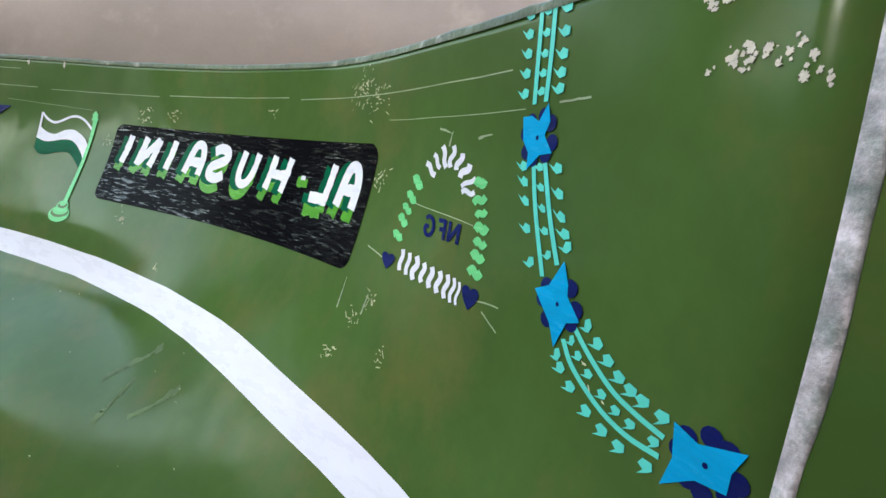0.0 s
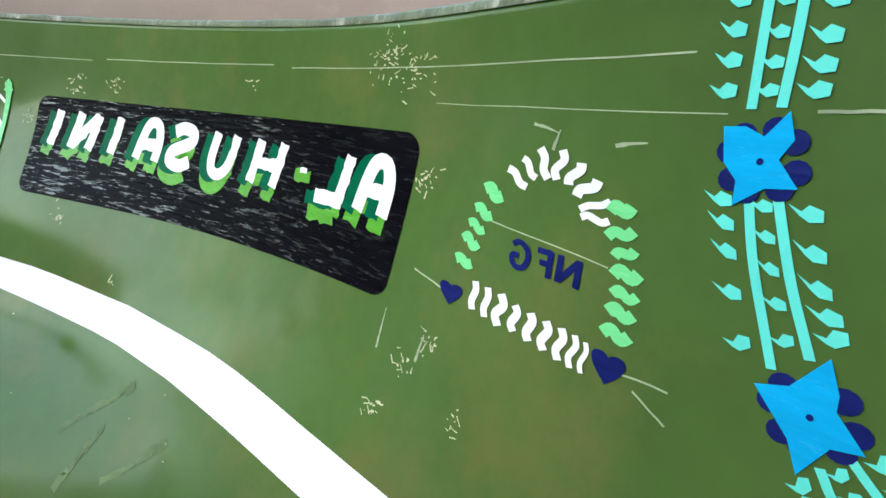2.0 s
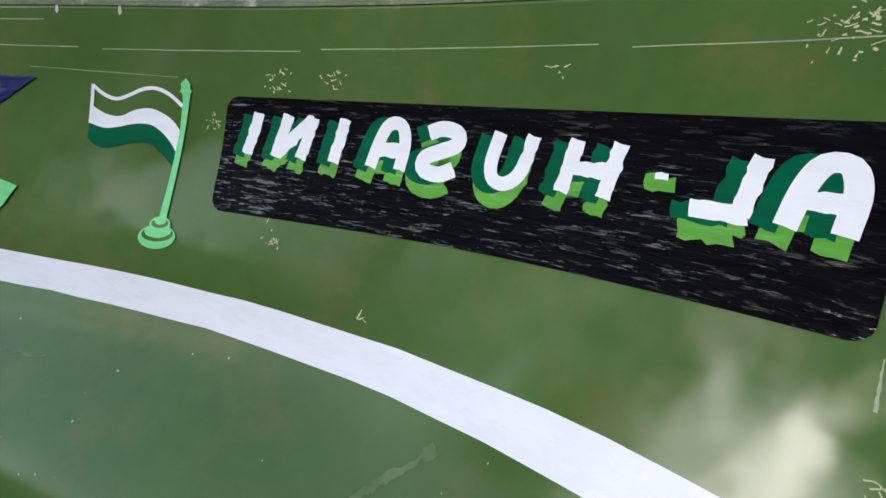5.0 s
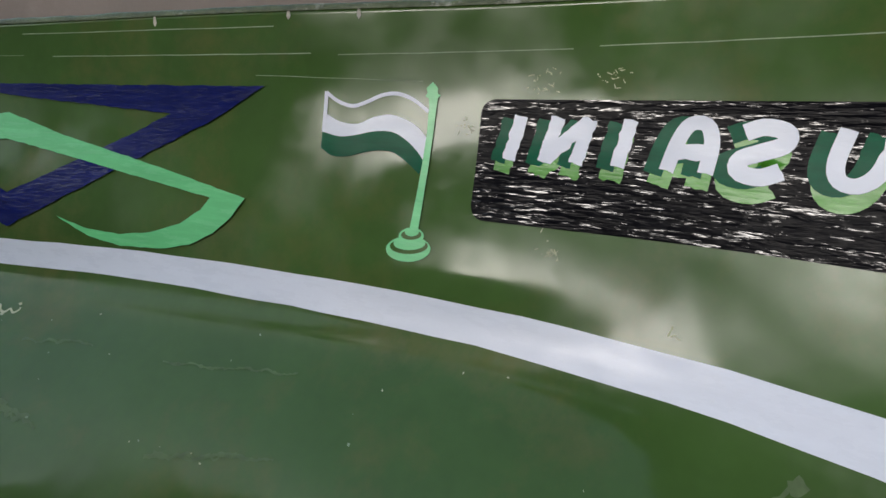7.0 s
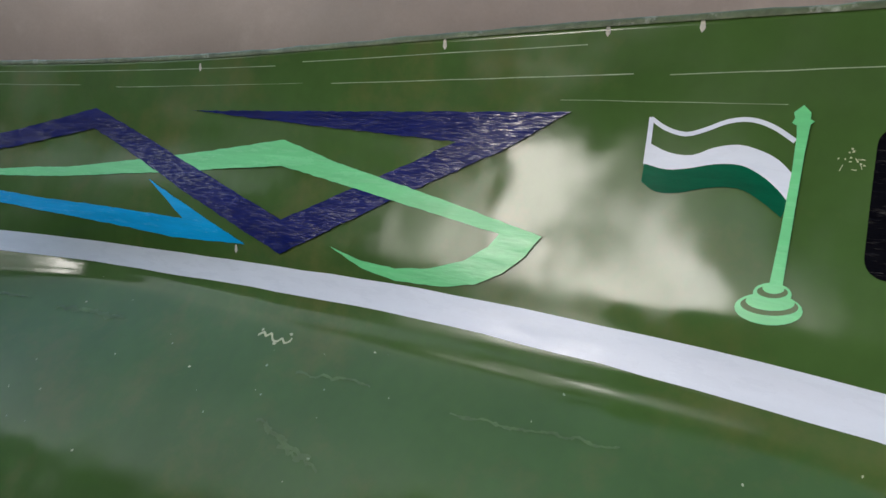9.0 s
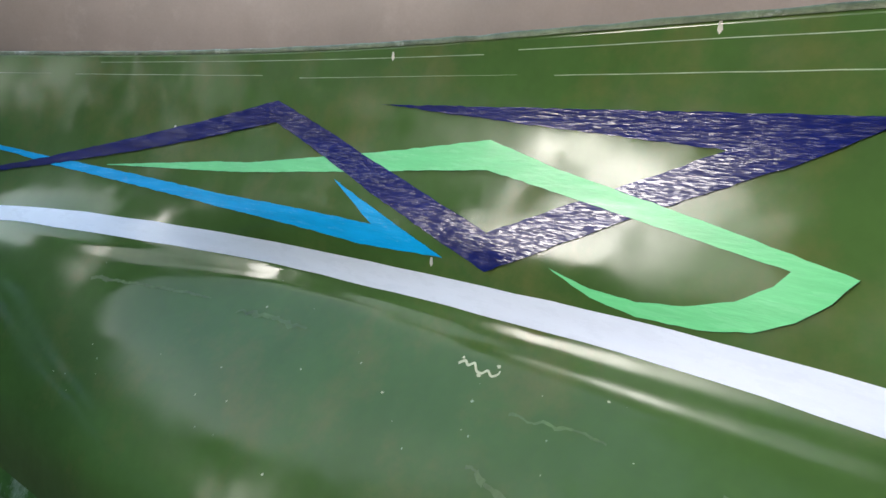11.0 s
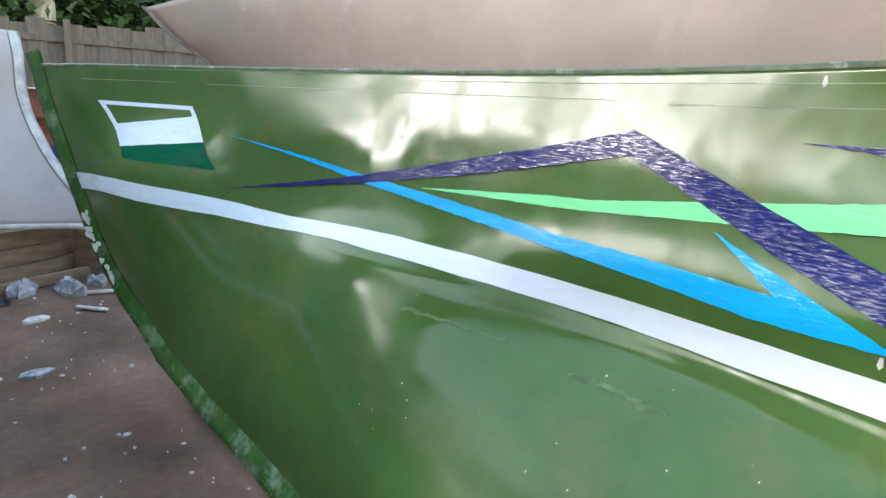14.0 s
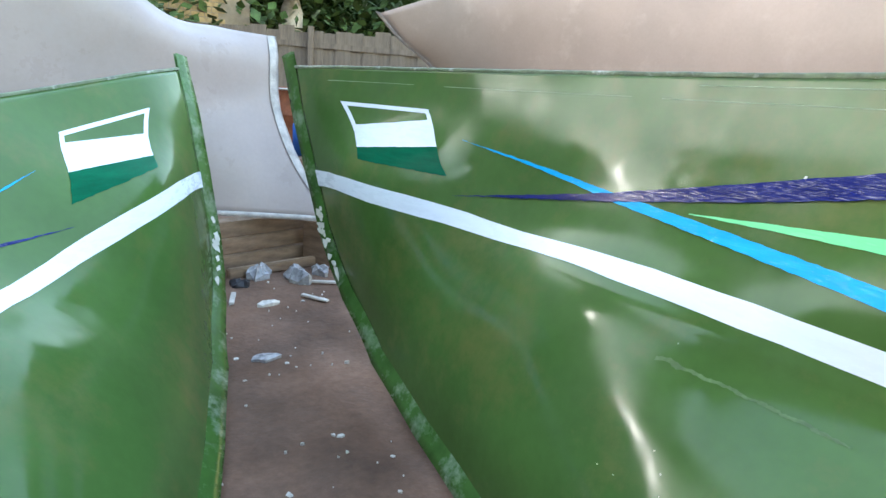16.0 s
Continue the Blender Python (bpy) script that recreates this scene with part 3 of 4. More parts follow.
def build_emblem(place, root):
    """A ring of unreadable lettering, set as plain bars, round three mirrored capitals and between two hearts."""
    em = None

    def bars(points, n, mat, length, tilt):
        nonlocal em
        line = curve_points(points, 4 * n + 1)
        for k in range(n):
            i = 4 * k + 2
            c = line[i]
            d = Vector((line[i + 1][0] - line[i - 1][0], line[i + 1][1] - line[i - 1][1])).normalized()
            nrm = Vector((-d.y, d.x))
            mid = Vector(c)
            step = (Vector(line[i + 2]) - Vector(line[i - 2])).length
            length_k = length * random.uniform(0.8, 1.12)
            a, b = mid - nrm * length_k / 2 + d * step * tilt, mid + nrm * length_k / 2 - d * step * tilt
            sway = d * step * random.uniform(0.05, 0.2)
            line7 = curve_points([tuple(a), tuple(mid - nrm * length * 0.2 - sway), tuple(mid + nrm * length * 0.2 + sway), tuple(b)], 17)
            ob = paint(place, ragged(stroke(line7, step * random.uniform(0.44, 0.56)), 0.0004, 0.006), mat, "emblem" if em is None else "bar", em or root, 0.0018, "painted ring emblem of white and green bars" if em is None else "", step=0.03)
            em = em or ob

    bars([(6.094, 1.099), (6.138, 1.094), (6.185, 1.089), (6.227, 1.085), (6.256, 1.082)], 9, M_WHITE, 0.038, 0.12)
    bars([(6.136, 1.255), (6.159, 1.278), (6.188, 1.287), (6.217, 1.276), (6.237, 1.251), (6.240, 1.228)], 8, M_WHITE, 0.034, 0.1)
    bars([(6.262, 1.265), (6.266, 1.229), (6.275, 1.202), (6.279, 1.172), (6.278, 1.144), (6.277, 1.110)], 7, M_MINT, 0.024, 0.15)
    bars([(6.118, 1.252), (6.099, 1.205), (6.088, 1.17), (6.077, 1.122)], 5, M_MINT, 0.028, 0.1)
    for ch, a, b in (("G", 6.148, 6.172), ("F", 6.181, 6.2), ("N", 6.208, 6.232)):
        for points in GLYPHS[ch]:
            line = [(a + (b - a) * x, 1.153 + 0.032 * y) for x, y in points]
            if len(line) > 2:
                line = curve_points(line, 3 * len(line))
            paint(place, stroke(line, 0.0072), M_NAVY, "letter", em, 0.0018, step=0.03)
    for cs, cz, w, h in ((6.0665, 1.09, 0.02, 0.017), (6.2745, 1.086, 0.018, 0.02)):
        heart = [(cs + w * 0.95 * math.sin(t) ** 3, cz + h * (0.85 * math.cos(t) - 0.3 * math.cos(2 * t) - 0.12 * math.cos(3 * t)) ) for t in (2 * math.pi * i / 26 for i in range(26))]
        paint(place, heart, M_NAVY, "heart", em, 0.002, "navy heart", step=0.03)
    return em


def blotch(place, root, s, z, r, mat, name, lift=0.0012, arms=9, stretch=1.0):
    pts = []
    for i in range(arms * 2):
        t = math.pi * i / arms
        k = random.uniform(0.4, 1.0) if i % 2 else random.uniform(0.3, 0.7)
        pts.append((s + r * k * math.cos(t) * stretch, z + r * k * math.sin(t)))
    return paint(place, pts, mat, name, root, lift, step=0.05)


def build_wear(place, root):
    """Overspray specks, flaked patches, drips and the scribed lines."""
    for s0, s1, zf in ((0.32, 0.75, 1.342), (0.9, 1.7, 1.346), (1.8, 2.6, 1.35), (2.75, 3.5, 1.352), (3.6, 4.4, 1.363), (4.47, 5.0, 1.373), (5.05, 5.6, 1.39), (5.65, 6.3, 1.398)):
        n = max(3, int((s1 - s0) / 0.06))
        line = [(s0 + (s1 - s0) * i / n, zf + 0.012 * (i / n - 0.5) * (1 if s0 > 2 else 0.4) + random.uniform(-0.0006, 0.0006)) for i in range(n + 1)]
        paint(place, stroke(line, 0.0019, random.uniform(0.4, 1.2)), M_SCRATCH, "scribed_line", root, 0.0009)
    for s0, z0, s1, z1, w in ((5.998, 1.101, 6.06, 1.088, 0.0022), (6.262, 1.082, 6.329, 1.088, 0.0022), (6.3, 1.072, 6.331, 1.054, 0.0022), (6.11, 1.2, 6.26, 1.188, 0.0016), (6.38, 1.357, 6.42, 1.359, 0.0026), (6.0, 1.346, 6.33, 1.352, 0.0012), (1.9, 1.39, 3.4, 1.405, 0.002), (3.5, 1.415, 4.3, 1.43, 0.002), (4.25, 1.318, 4.68, 1.312, 0.0012)):
        paint(place, stroke([(s0 + (s1 - s0) * i / 5, z0 + (z1 - z0) * i / 5 + random.uniform(-0.0007, 0.0007)) for i in range(6)], w), M_SCRATCH, "scribed_line", root, 0.0011)
    for s, z, n in ((6.547, 1.381, 16), (6.57, 1.38, 14), (6.522, 1.428, 10), (6.588, 1.366, 8)):
        for _ in range(n):
            blotch(place, root, s + random.gauss(0, 0.009), z + random.gauss(0, 0.006), random.uniform(0.001, 0.005), M_CHIP, "flaked_patch", arms=8, stretch=random.uniform(0.5, 1.0))
    for s, z, r in ((6.541, 1.379, 0.013), (6.552, 1.385, 0.008), (6.562, 1.384, 0.008), (6.575, 1.38, 0.007), (6.586, 1.36, 0.008), (6.589, 1.376, 0.008), (6.525, 1.37, 0.006), (6.518, 1.428, 0.008), (6.53, 1.43, 0.01), (6.57, 1.372, 0.006)):
        blotch(place, root, s, z, r * 0.75, M_CHIP, "flaked_patch", arms=12, stretch=0.7)
    for s, z, r, n in ((5.9, 1.412, 0.05, 22), (5.96, 1.39, 0.04, 12), (4.946, 1.318, 0.03, 9), (5.09, 1.328, 0.03, 7), (5.54, 1.359, 0.02, 3), (5.995, 1.23, 0.03, 9), (6.04, 1.015, 0.022, 8), (6.01, 0.965, 0.022, 7), (5.96, 0.89, 0.02, 6), (4.989, 0.993, 0.022, 7), (5.222, 0.887, 0.008, 3), (4.79, 1.22, 0.02, 6), (6.47, 1.05, 0.02, 3), (6.1, 0.93, 0.02, 4)):
        for _ in range(int(n * 2.6)):
            c, d, ln = s + random.gauss(0, r * 0.5), z + random.gauss(0, r * 0.5), random.uniform(0.002, 0.007)
            t = random.choice((0.3, 1.2, 2.1, 2.8)) + random.uniform(-0.2, 0.2)
            if random.random() < 0.6:
                fleck = [(c + ln * k * math.cos(t), d + ln * k * math.sin(t) + random.uniform(-0.0008, 0.0008)) for k in (-1, -0.3, 0.4, 1)]
                paint(place, stroke(fleck, random.uniform(0.0012, 0.0026), random.uniform(0.3, 1.0)), M_SPECK, "paint_speck", root, 0.0012, step=0.05)
            else:
                blotch(place, root, c, d, random.uniform(0.0012, 0.0036), M_SPECK, "paint_speck", arms=4, stretch=random.uniform(0.6, 1.6))
    squig = [(3.505, 0.693), (3.52, 0.701), (3.532, 0.695), (3.546, 0.702), (3.558, 0.691), (3.574, 0.689), (3.586, 0.697), (3.6, 0.69), (3.614, 0.696), (3.616, 0.703)]
    paint(place, ragged(stroke(curve_points(squig, 30), 0.0055, 0.8), 0.0016, 0.005), M_SPECK, "overspray_squiggle", root, 0.0012)
    for s, z in ((3.512, 0.706), (3.57, 0.684), (3.608, 0.71)):
        blotch(place, root, s, z, 0.005, M_SPECK, "paint_speck", arms=7, stretch=1.6)
    # dried wipe marks and runs on the bilge
    for s0, z0, s1, z1, w in ((2.228, 0.708, 2.647, 0.685, 0.012), (2.76, 0.672, 3.02, 0.668, 0.012), (3.68, 0.645, 3.9, 0.658, 0.007), (3.73, 0.52, 3.86, 0.508, 0.01), (4.2, 0.512, 4.37, 0.541, 0.009), (3.64, 0.551, 3.83, 0.516, 0.012),
                              (4.18, 0.506, 4.5, 0.566, 0.008), (4.12, 0.654, 4.48, 0.685, 0.006), (5.27, 0.629, 5.41, 0.735, 0.022), (5.43, 0.593, 5.55, 0.686, 0.018), (5.33, 0.56, 5.38, 0.66, 0.02)):
        n = 14
        line = [(s0 + (s1 - s0) * i / n, z0 + (z1 - z0) * i / n + random.uniform(-0.005, 0.005)) for i in range(n + 1)]
        for i in range(0, n - 1, 2):
            paint(place, ragged(stroke(line[i:i + 3], w * random.uniform(0.4, 0.9), random.uniform(0.4, 1.4)), 0.0015, 0.006), M_SMUDGE, "wipe_mark", root, 0.0011)
    for s, z, ln, rise in ((6.172, 1.326, 0.016, -0.004), (6.186, 1.314, 0.003, 0.012), (6.262, 1.318, 0.014, 0.003), (6.03, 0.998, 0.004, 0.02), (5.955, 1.0, 0.003, 0.03)):
        paint(place, ragged(stroke([(s - ln, z - rise), (s, z + 0.001), (s + ln, z + rise)], 0.004, 0.4), 0.0008, 0.005), M_SCRATCH, "chalk_smear", root, 0.0012)
    for _ in range(70):
        s, z = random.uniform(2.2, 5.7), random.uniform(0.42, 0.76)
        blotch(place, root, s, z, random.uniform(0.001, 0.004), M_SPECK if random.random() < 0.6 else M_SCRATCH, "paint_speck", arms=5, stretch=random.uniform(0.6, 2.0))
    for s, z in ((3.35, 0.895), (2.28, 1.172), (3.95, 1.443), (4.34, 1.455), (4.52, 1.455), (3.1, 1.405), (2.95, 1.12)):
        paint(place, [(s - 0.003, z + 0.012), (s + 0.003, z + 0.013), (s + 0.006, z - 0.004), (s, z - 0.012), (s - 0.005, z - 0.004)], M_CHIP, "drip", root, 0.0012)


def build_end_flange(place, root):
    """The worn far end: a strip of bare laminate and a green return beyond it."""
    raw, green = [], []
    for k in range(40):
        z = 0.09 + 1.385 * k / 39
        b = breadth(END, z)
        w = 0.009 + 0.005 * noise.noise((z * 9, 1, 0)) + 0.003 * noise.noise((z * 40, 4, 0))
        raw.append([place(END - 0.002, z, b - 0.001), place(END + 0.006, z, b - 0.012), place(END + 0.003 + w, z, b - 0.016), place(END + 0.022, z, b + 0.01)])
        e = 0.1 + 0.015 * noise.noise((z * 3, 9, 0))
        green.append([place(END + 0.004 + w, z, b - 0.015), place(END + 0.05, z, b - 0.03), place(END + e, z, b - 0.05), place(END + e, z, b - 0.03), place(END + 0.04, z, b)])
    smooth(part("end_edge", sheet(raw), M_RAW, root, "flaking bare laminate edge"))
    smooth(part("end_flange", sheet(green), M_GREEN, root, "green end flange"))


def build_main():
    root = new("boat_mould")
    tagged(root, "half of a glossy green boat mould painted inside with mirrored lettering", "boat mould", "mould halves")
    build_shell(on_main, root, END, 150, 96)
    build_flange(on_main, root)
    build_scuffs(on_main, root, 0.4, 0.72, 18)
    build_rim_lip(on_main, root, END, 260)
    build_end_flange(on_main, root)
    build_stripe(on_main, root, 6.6)
    build_bow_flag(on_main, root)
    build_navy(on_main, root)
    build_blue(on_main, root)
    build_swoosh(on_main, root)
    build_pole_flag(on_main, root)
    build_sign(on_main, root)
    build_garland(on_main, root)
    build_emblem(on_main, root)
    build_wear(on_main, root)
    return root


def build_opposite():
    root = new("boat_mould")
    tagged(root, "opposite half of the green boat mould with white stripe and flag", "boat mould", "mould halves")
    build_shell(on_mirror, root, 4.6, 90, 40)
    build_flange(on_mirror, root)
    build_rim_lip(on_mirror, root, 4.6, 160)
    build_stripe(on_mirror, root, 4.55)
    build_bow_flag(on_mirror, root)
    paint(on_mirror, ragged([(1.10, 1.143), (1.768, 1.056), (2.554, 0.987), (2.57, 0.948), (1.798, 1.028)]), M_BLUE, "blue_arrow", root, 0.0034)
    paint(on_mirror, ragged([(1.168, 0.929), (1.77, 1.05), (2.226, 1.162), (2.252, 1.113), (1.784, 1.024)]), M_NAVY, "navy_zigzag", root, 0.0022)
    build_scuffs(on_mirror, root, 0.4, 0.7, 12)
    return root


build_main()
build_opposite()


# ---- props under the moulds ----
def timber(name, size, at, turn, label, mat=None):
    ob = part(name, box(size, (0, 0, 0), 0.008), mat or M_WOOD)
    ob.matrix_world = pose(*at, 0, 0, turn)
    return tagged(ob, label, "timber", "timber props")


for s, off in ((1.3, 0.2), (3.2, 0.2), (5.2, 0.2)):
    p = on_main(s, 0, breadth(s, 0.09) + off)
    timber("timber_prop", (0.14, 0.3, 0.14), (p.x, p.y, 0.06), -18, "rough timber block under the mould")
for s in (1.3, 2.9):
    p = on_mirror(s, 0, breadth(s, 0.09) + 0.3)
    timber("timber_prop", (0.14, 0.3, 0.14), (p.x, p.y, 0.05), -4, "rough timber block under the mould")


# ---- the grey moulds round about ----
def loft(sections, n, close=0.012, away=(0, 1, 0)):
    """A sheet through cross-sections given as lists of points with equal counts."""
    ks = np.arange(len(sections), dtype=float)
    arr = np.array(sections, dtype=float)
    m = arr.shape[1]
    js = np.arange(m, dtype=float)
    rows = []
    for t in np.linspace(0, len(sections) - 1, n):
        sec = curve1(ks, arr, t)
        rows.append([tuple(curve1(js, sec, v)) for v in np.linspace(0, m - 1, 24)])
    return sheet(rows, close, lambda i, j: away)


def build_bow_panel():
    root = new("grey_mould")
    tagged(root, "dull grey laminate mould standing on timber behind the gap", "boat mould")
    secs = [
        [(-7.05, 3.26, 0.35), (-7.30, 3.05, 0.75), (-7.52, 2.97, 1.15), (-7.66, 2.98, 1.48), (-7.70, 3.00, 1.64)],
        [(-7.20, 2.85, 0.37), (-7.34, 2.82, 0.75), (-7.50, 2.74, 1.15), (-7.60, 2.66, 1.50), (-7.66, 2.62, 1.66)],
        [(-7.32, 2.40, 0.39), (-7.34, 2.35, 0.80), (-7.40, 2.30, 1.2), (-7.46, 2.26, 1.55), (-7.55, 2.22, 1.72)],
        [(-7.3, 1.7, 0.42), (-7.25, 1.65, 0.85), (-7.25, 1.62, 1.35), (-7.3, 1.6, 1.85), (-7.4, 1.58, 2.2)],
        [(-7.1, 0.6, 0.45), (-7.0, 0.6, 0.9), (-6.95, 0.6, 1.5), (-6.95, 0.6, 2.1), (-7.0, 0.6, 2.7)],
        [(-6.7, -0.8, 0.45), (-6.6, -0.8, 0.9), (-6.55, -0.8, 1.5), (-6.55, -0.8, 2.2), (-6.6, -0.8, 2.9)],
    ]
    for k, sec in enumerate(secs):
        x, y, z = sec[3]
        sec[3] = (x + (0.07, 0.08, 0.07, 0.05, 0.03, 0.02)[k], y, z)
    smooth(part("panel", loft(secs, 60, 0.02, (-1, 0.1, 0)), M_PALE, root))
    low = [[tuple(Vector(s[0]) + Vector(o)) for o in ((0.01, 0, 0.035), (0.03, 0, 0.03), (0.03, 0, 0.0), (-0.02, 0, -0.004))] for s in secs]
    ks = np.arange(len(low), dtype=float)
    rows = [[tuple(p) for p in curve1(ks, np.array(low), t)] for t in np.linspace(0, len(low) - 1, 60)]
    smooth(part("lower_lip", sheet(rows), M_GREYEDGE, root, "chalky lower lip"))
    edge = []
    js = np.arange(5.0)
    for v in np.linspace(0, 4, 24):
        p = Vector(curve1(js, np.array(secs[0]), v))
        w = 0.03 + 0.012 * noise.noise((v * 3, 2, 0))
        edge.append([tuple(p + Vector(o)) for o in ((0.012, -0.01, 0), (0.02, 0.02, 0), (-0.005, 0.03 + w, 0), (-0.03, 0.02, 0))])
    smooth(part("side_flange", sheet(edge), M_GREYEDGE, root, "frayed side flange"))
    torn = []
    for k in range(15):
        t = k / 14
        c = Vector((-7.06, 3.22, 0.37)).lerp(Vector((-6.98, 3.33, 0.0)), t)
        w = 0.045 + 0.018 * noise.noise((t * 5, 7, 0)) + 0.012 * noise.noise((t * 17, 2, 0))
        torn.append([tuple(c + Vector((-0.01, -w, 0.0))), tuple(c + Vector((0.018, 0, 0.006))), tuple(c + Vector((-0.01, w, 0.012))), tuple(c + Vector((-0.03, 0, 0)))])
    smooth(part("torn_edge", sheet(torn), M_GREYEDGE, root, "torn pale laminate hanging to the dirt"))
    return root


def build_back_hull():
    root = new("grey_hull")
    tagged(root, "large tan grey laminate hull lying behind the green mould", "hull")
    secs = [
        [(-9.3, 6.3, 0.5), (-9.5, 5.95, 1.2), (-9.6, 5.75, 1.6), (-9.8, 5.4, 1.9), (-9.95, 5.15, 2.2)],
        [(-8.3, 6.5, 0.4), (-8.4, 6.25, 1.0), (-8.5, 6.1, 1.6), (-8.7, 5.95, 2.2), (-8.8, 5.95, 2.6)],
        [(-6.5, 6.6, 0.4), (-6.5, 6.35, 1.0), (-6.5, 6.25, 1.7), (-6.5, 6.3, 2.4), (-6.5, 6.5, 3.0)],
        [(-3.5, 6.6, 0.4), (-3.5, 6.3, 1.0), (-3.5, 6.2, 1.8), (-3.5, 6.3, 2.6), (-3.5, 6.6, 3.2)],
        [(0.5, 6.6, 0.4), (0.5, 6.3, 1.0), (0.5, 6.2, 1.8), (0.5, 6.3, 2.6), (0.5, 6.6, 3.2)],
        [(4.5, 6.6, 0.4), (4.5, 6.4, 1.0), (4.5, 6.3, 1.8), (4.5, 6.4, 2.6), (4.5, 6.7, 3.2)],
    ]
    smooth(part("hull_side", loft(secs, 80, 0.02, (0, 1, 0)), M_GREY, root))
    ks = np.arange(5.0)
    edge = []
    for v in np.linspace(0, 4, 30):
        p = Vector(curve1(ks, np.array(secs[0]), v))
        edge.append([tuple(p + Vector(o)) for o in ((0.03, -0.02, 0), (0.0, -0.05, 0.01), (-0.1, -0.02, 0.02), (-0.1, 0.02, 0.0))])
    smooth(part("end_flange", sheet(edge), M_GREYEDGE, root, "chalky end flange"))
    return root


build_bow_panel()
build_back_hull()

# hull supports, hidden behind the moulds
for x in (-8.6, -5.0, -1.0, 3.0):
    timber("timber_prop", (0.4, 0.3, 0.42), (x, 6.6, 0.2), 0, "stout timber block under the grey hull")

# timber stack under the grey mould
STACK = (((0.14, 0.95, 0.12), (-7.30, 2.80, 0.06), 12), ((0.14, 0.85, 0.11), (-7.36, 2.82, 0.175), 16), ((0.14, 0.9, 0.11), (-7.38, 2.78, 0.285), 14), ((0.05, 0.75, 0.07), (-7.10, 2.86, 0.035), 10), ((0.3, 0.16, 0.33), (-7.15, 3.24, 0.165), 20), ((0.3, 0.2, 0.33), (-7.45, 2.2, 0.165), 5))
for size, at, turn in STACK:
    timber("timber_block", size, at, turn, "dark weathered timber under the grey mould")
for y in (0.9, -0.4):
    timber("timber_block", (0.3, 0.3, 0.44), (-7.05, y, 0.21), 8, "dark weathered timber under the grey mould")


# ---- beyond the gap: drum, can, fence, brick wall, trees ----
def revolve(profile, n=28):
    rows = [[(r * math.cos(2 * math.pi * i / n), r * math.sin(2 * math.pi * i / n), z) for r, z in profile] for i in range(n + 1)]
    bm = sheet(rows)
    bmesh.ops.remove_doubles(bm, verts=bm.verts[:], dist=1e-5)
    return bm


def build_drum():
    root = new("oil_drum")
    tagged(root, "rusty red brown steel drum standing on the dirt", "drum")
    prof = [(0.0, 0.02), (0.27, 0.02), (0.285, 0.0), (0.29, 0.02), (0.28, 0.05), (0.28, 0.3), (0.292, 0.31), (0.292, 0.33), (0.28, 0.34), (0.28, 0.58), (0.292, 0.59), (0.292, 0.61), (0.28, 0.62), (0.28, 0.86), (0.29, 0.88), (0.285, 0.9), (0.27, 0.88), (0.0, 0.88)]
    smooth(part("barrel", revolve(prof), M_RUST, root))
    hoop = [(0.29, 0.868), (0.297, 0.878), (0.29, 0.89), (0.284, 0.878), (0.29, 0.868)]
    smooth(part("hoop", revolve(hoop), M_GREYEDGE, root, "pale closing hoop"))
    root.matrix_world = pose(-9.9, 4.14, 0.36)
    timber("timber_block", (0.8, 0.7, 0.36), (-9.9, 4.14, 0.18), 20, "low pallet of rough timber under a drum")
    return root


def build_can():
    root = new("plastic_can")
    tagged(root, "blue plastic jerrycan standing on a timber stack", "jerrycan")
    bm = box((0.26, 0.2, 0.36), (0, 0, 0.18), 0.04)
    smooth(part("body", bm, M_DRUM, root))
    bm = revolve([(0.0, 0.40), (0.035, 0.40), (0.04, 0.385), (0.04, 0.355), (0.0, 0.355)], 16)
    smooth(part("cap", bm, M_DRUM, root))
    root.matrix_world = pose(-8.95, 3.83, 0.6, 0, 0, 40)
    timber("timber_block", (0.5, 0.5, 0.6), (-8.95, 3.83, 0.3), 20, "pale timber stack with dusty top")
    return root


build_drum()
build_can()


def build_fence():
    root = new("fence")
    tagged(root, "grey brown weathered board fence across the yard", "fence")
    a, b = Vector((-15.2, 2.6, 0)), Vector((-11.2, 9.5, 0))
    d = (b - a).normalized()
    turn = math.degrees(math.atan2(d.y, d.x))
    n = 34
    for i in range(n):
        p = a + (b - a) * (i + 0.5) / n
        h = 2.2 + random.uniform(-0.05, 0.05)
        ob = part("board", box(((b - a).length / n + 0.03, 0.025, h), (0, 0, h / 2), 0.003), M_PLANK, root)
        ob.matrix_basis = pose(p.x + (0.03 if i % 2 else 0), p.y, 0, 0, random.uniform(-0.3, 0.3), turn)
    for z in (0.6, 1.95):
        ob = part("rail", box(((b - a).length, 0.05, 0.09), (0, 0, 0), 0.005), M_PLANK, root)
        m = (a + b) / 2 + Vector((0.04, 0, 0))
        ob.matrix_basis = pose(m.x, m.y, z, 0, 0.6, turn)
    for k in (0.1, 0.45, 0.8):
        p = a + (b - a) * k + Vector((0.09, -0.05, 0))
        ob = part("post", box((0.09, 0.09, 2.25), (0, 0, 1.125), 0.008), M_PLANK, root)
        ob.matrix_basis = pose(p.x, p.y, 0, 0, 0, turn)
    return root


build_fence()


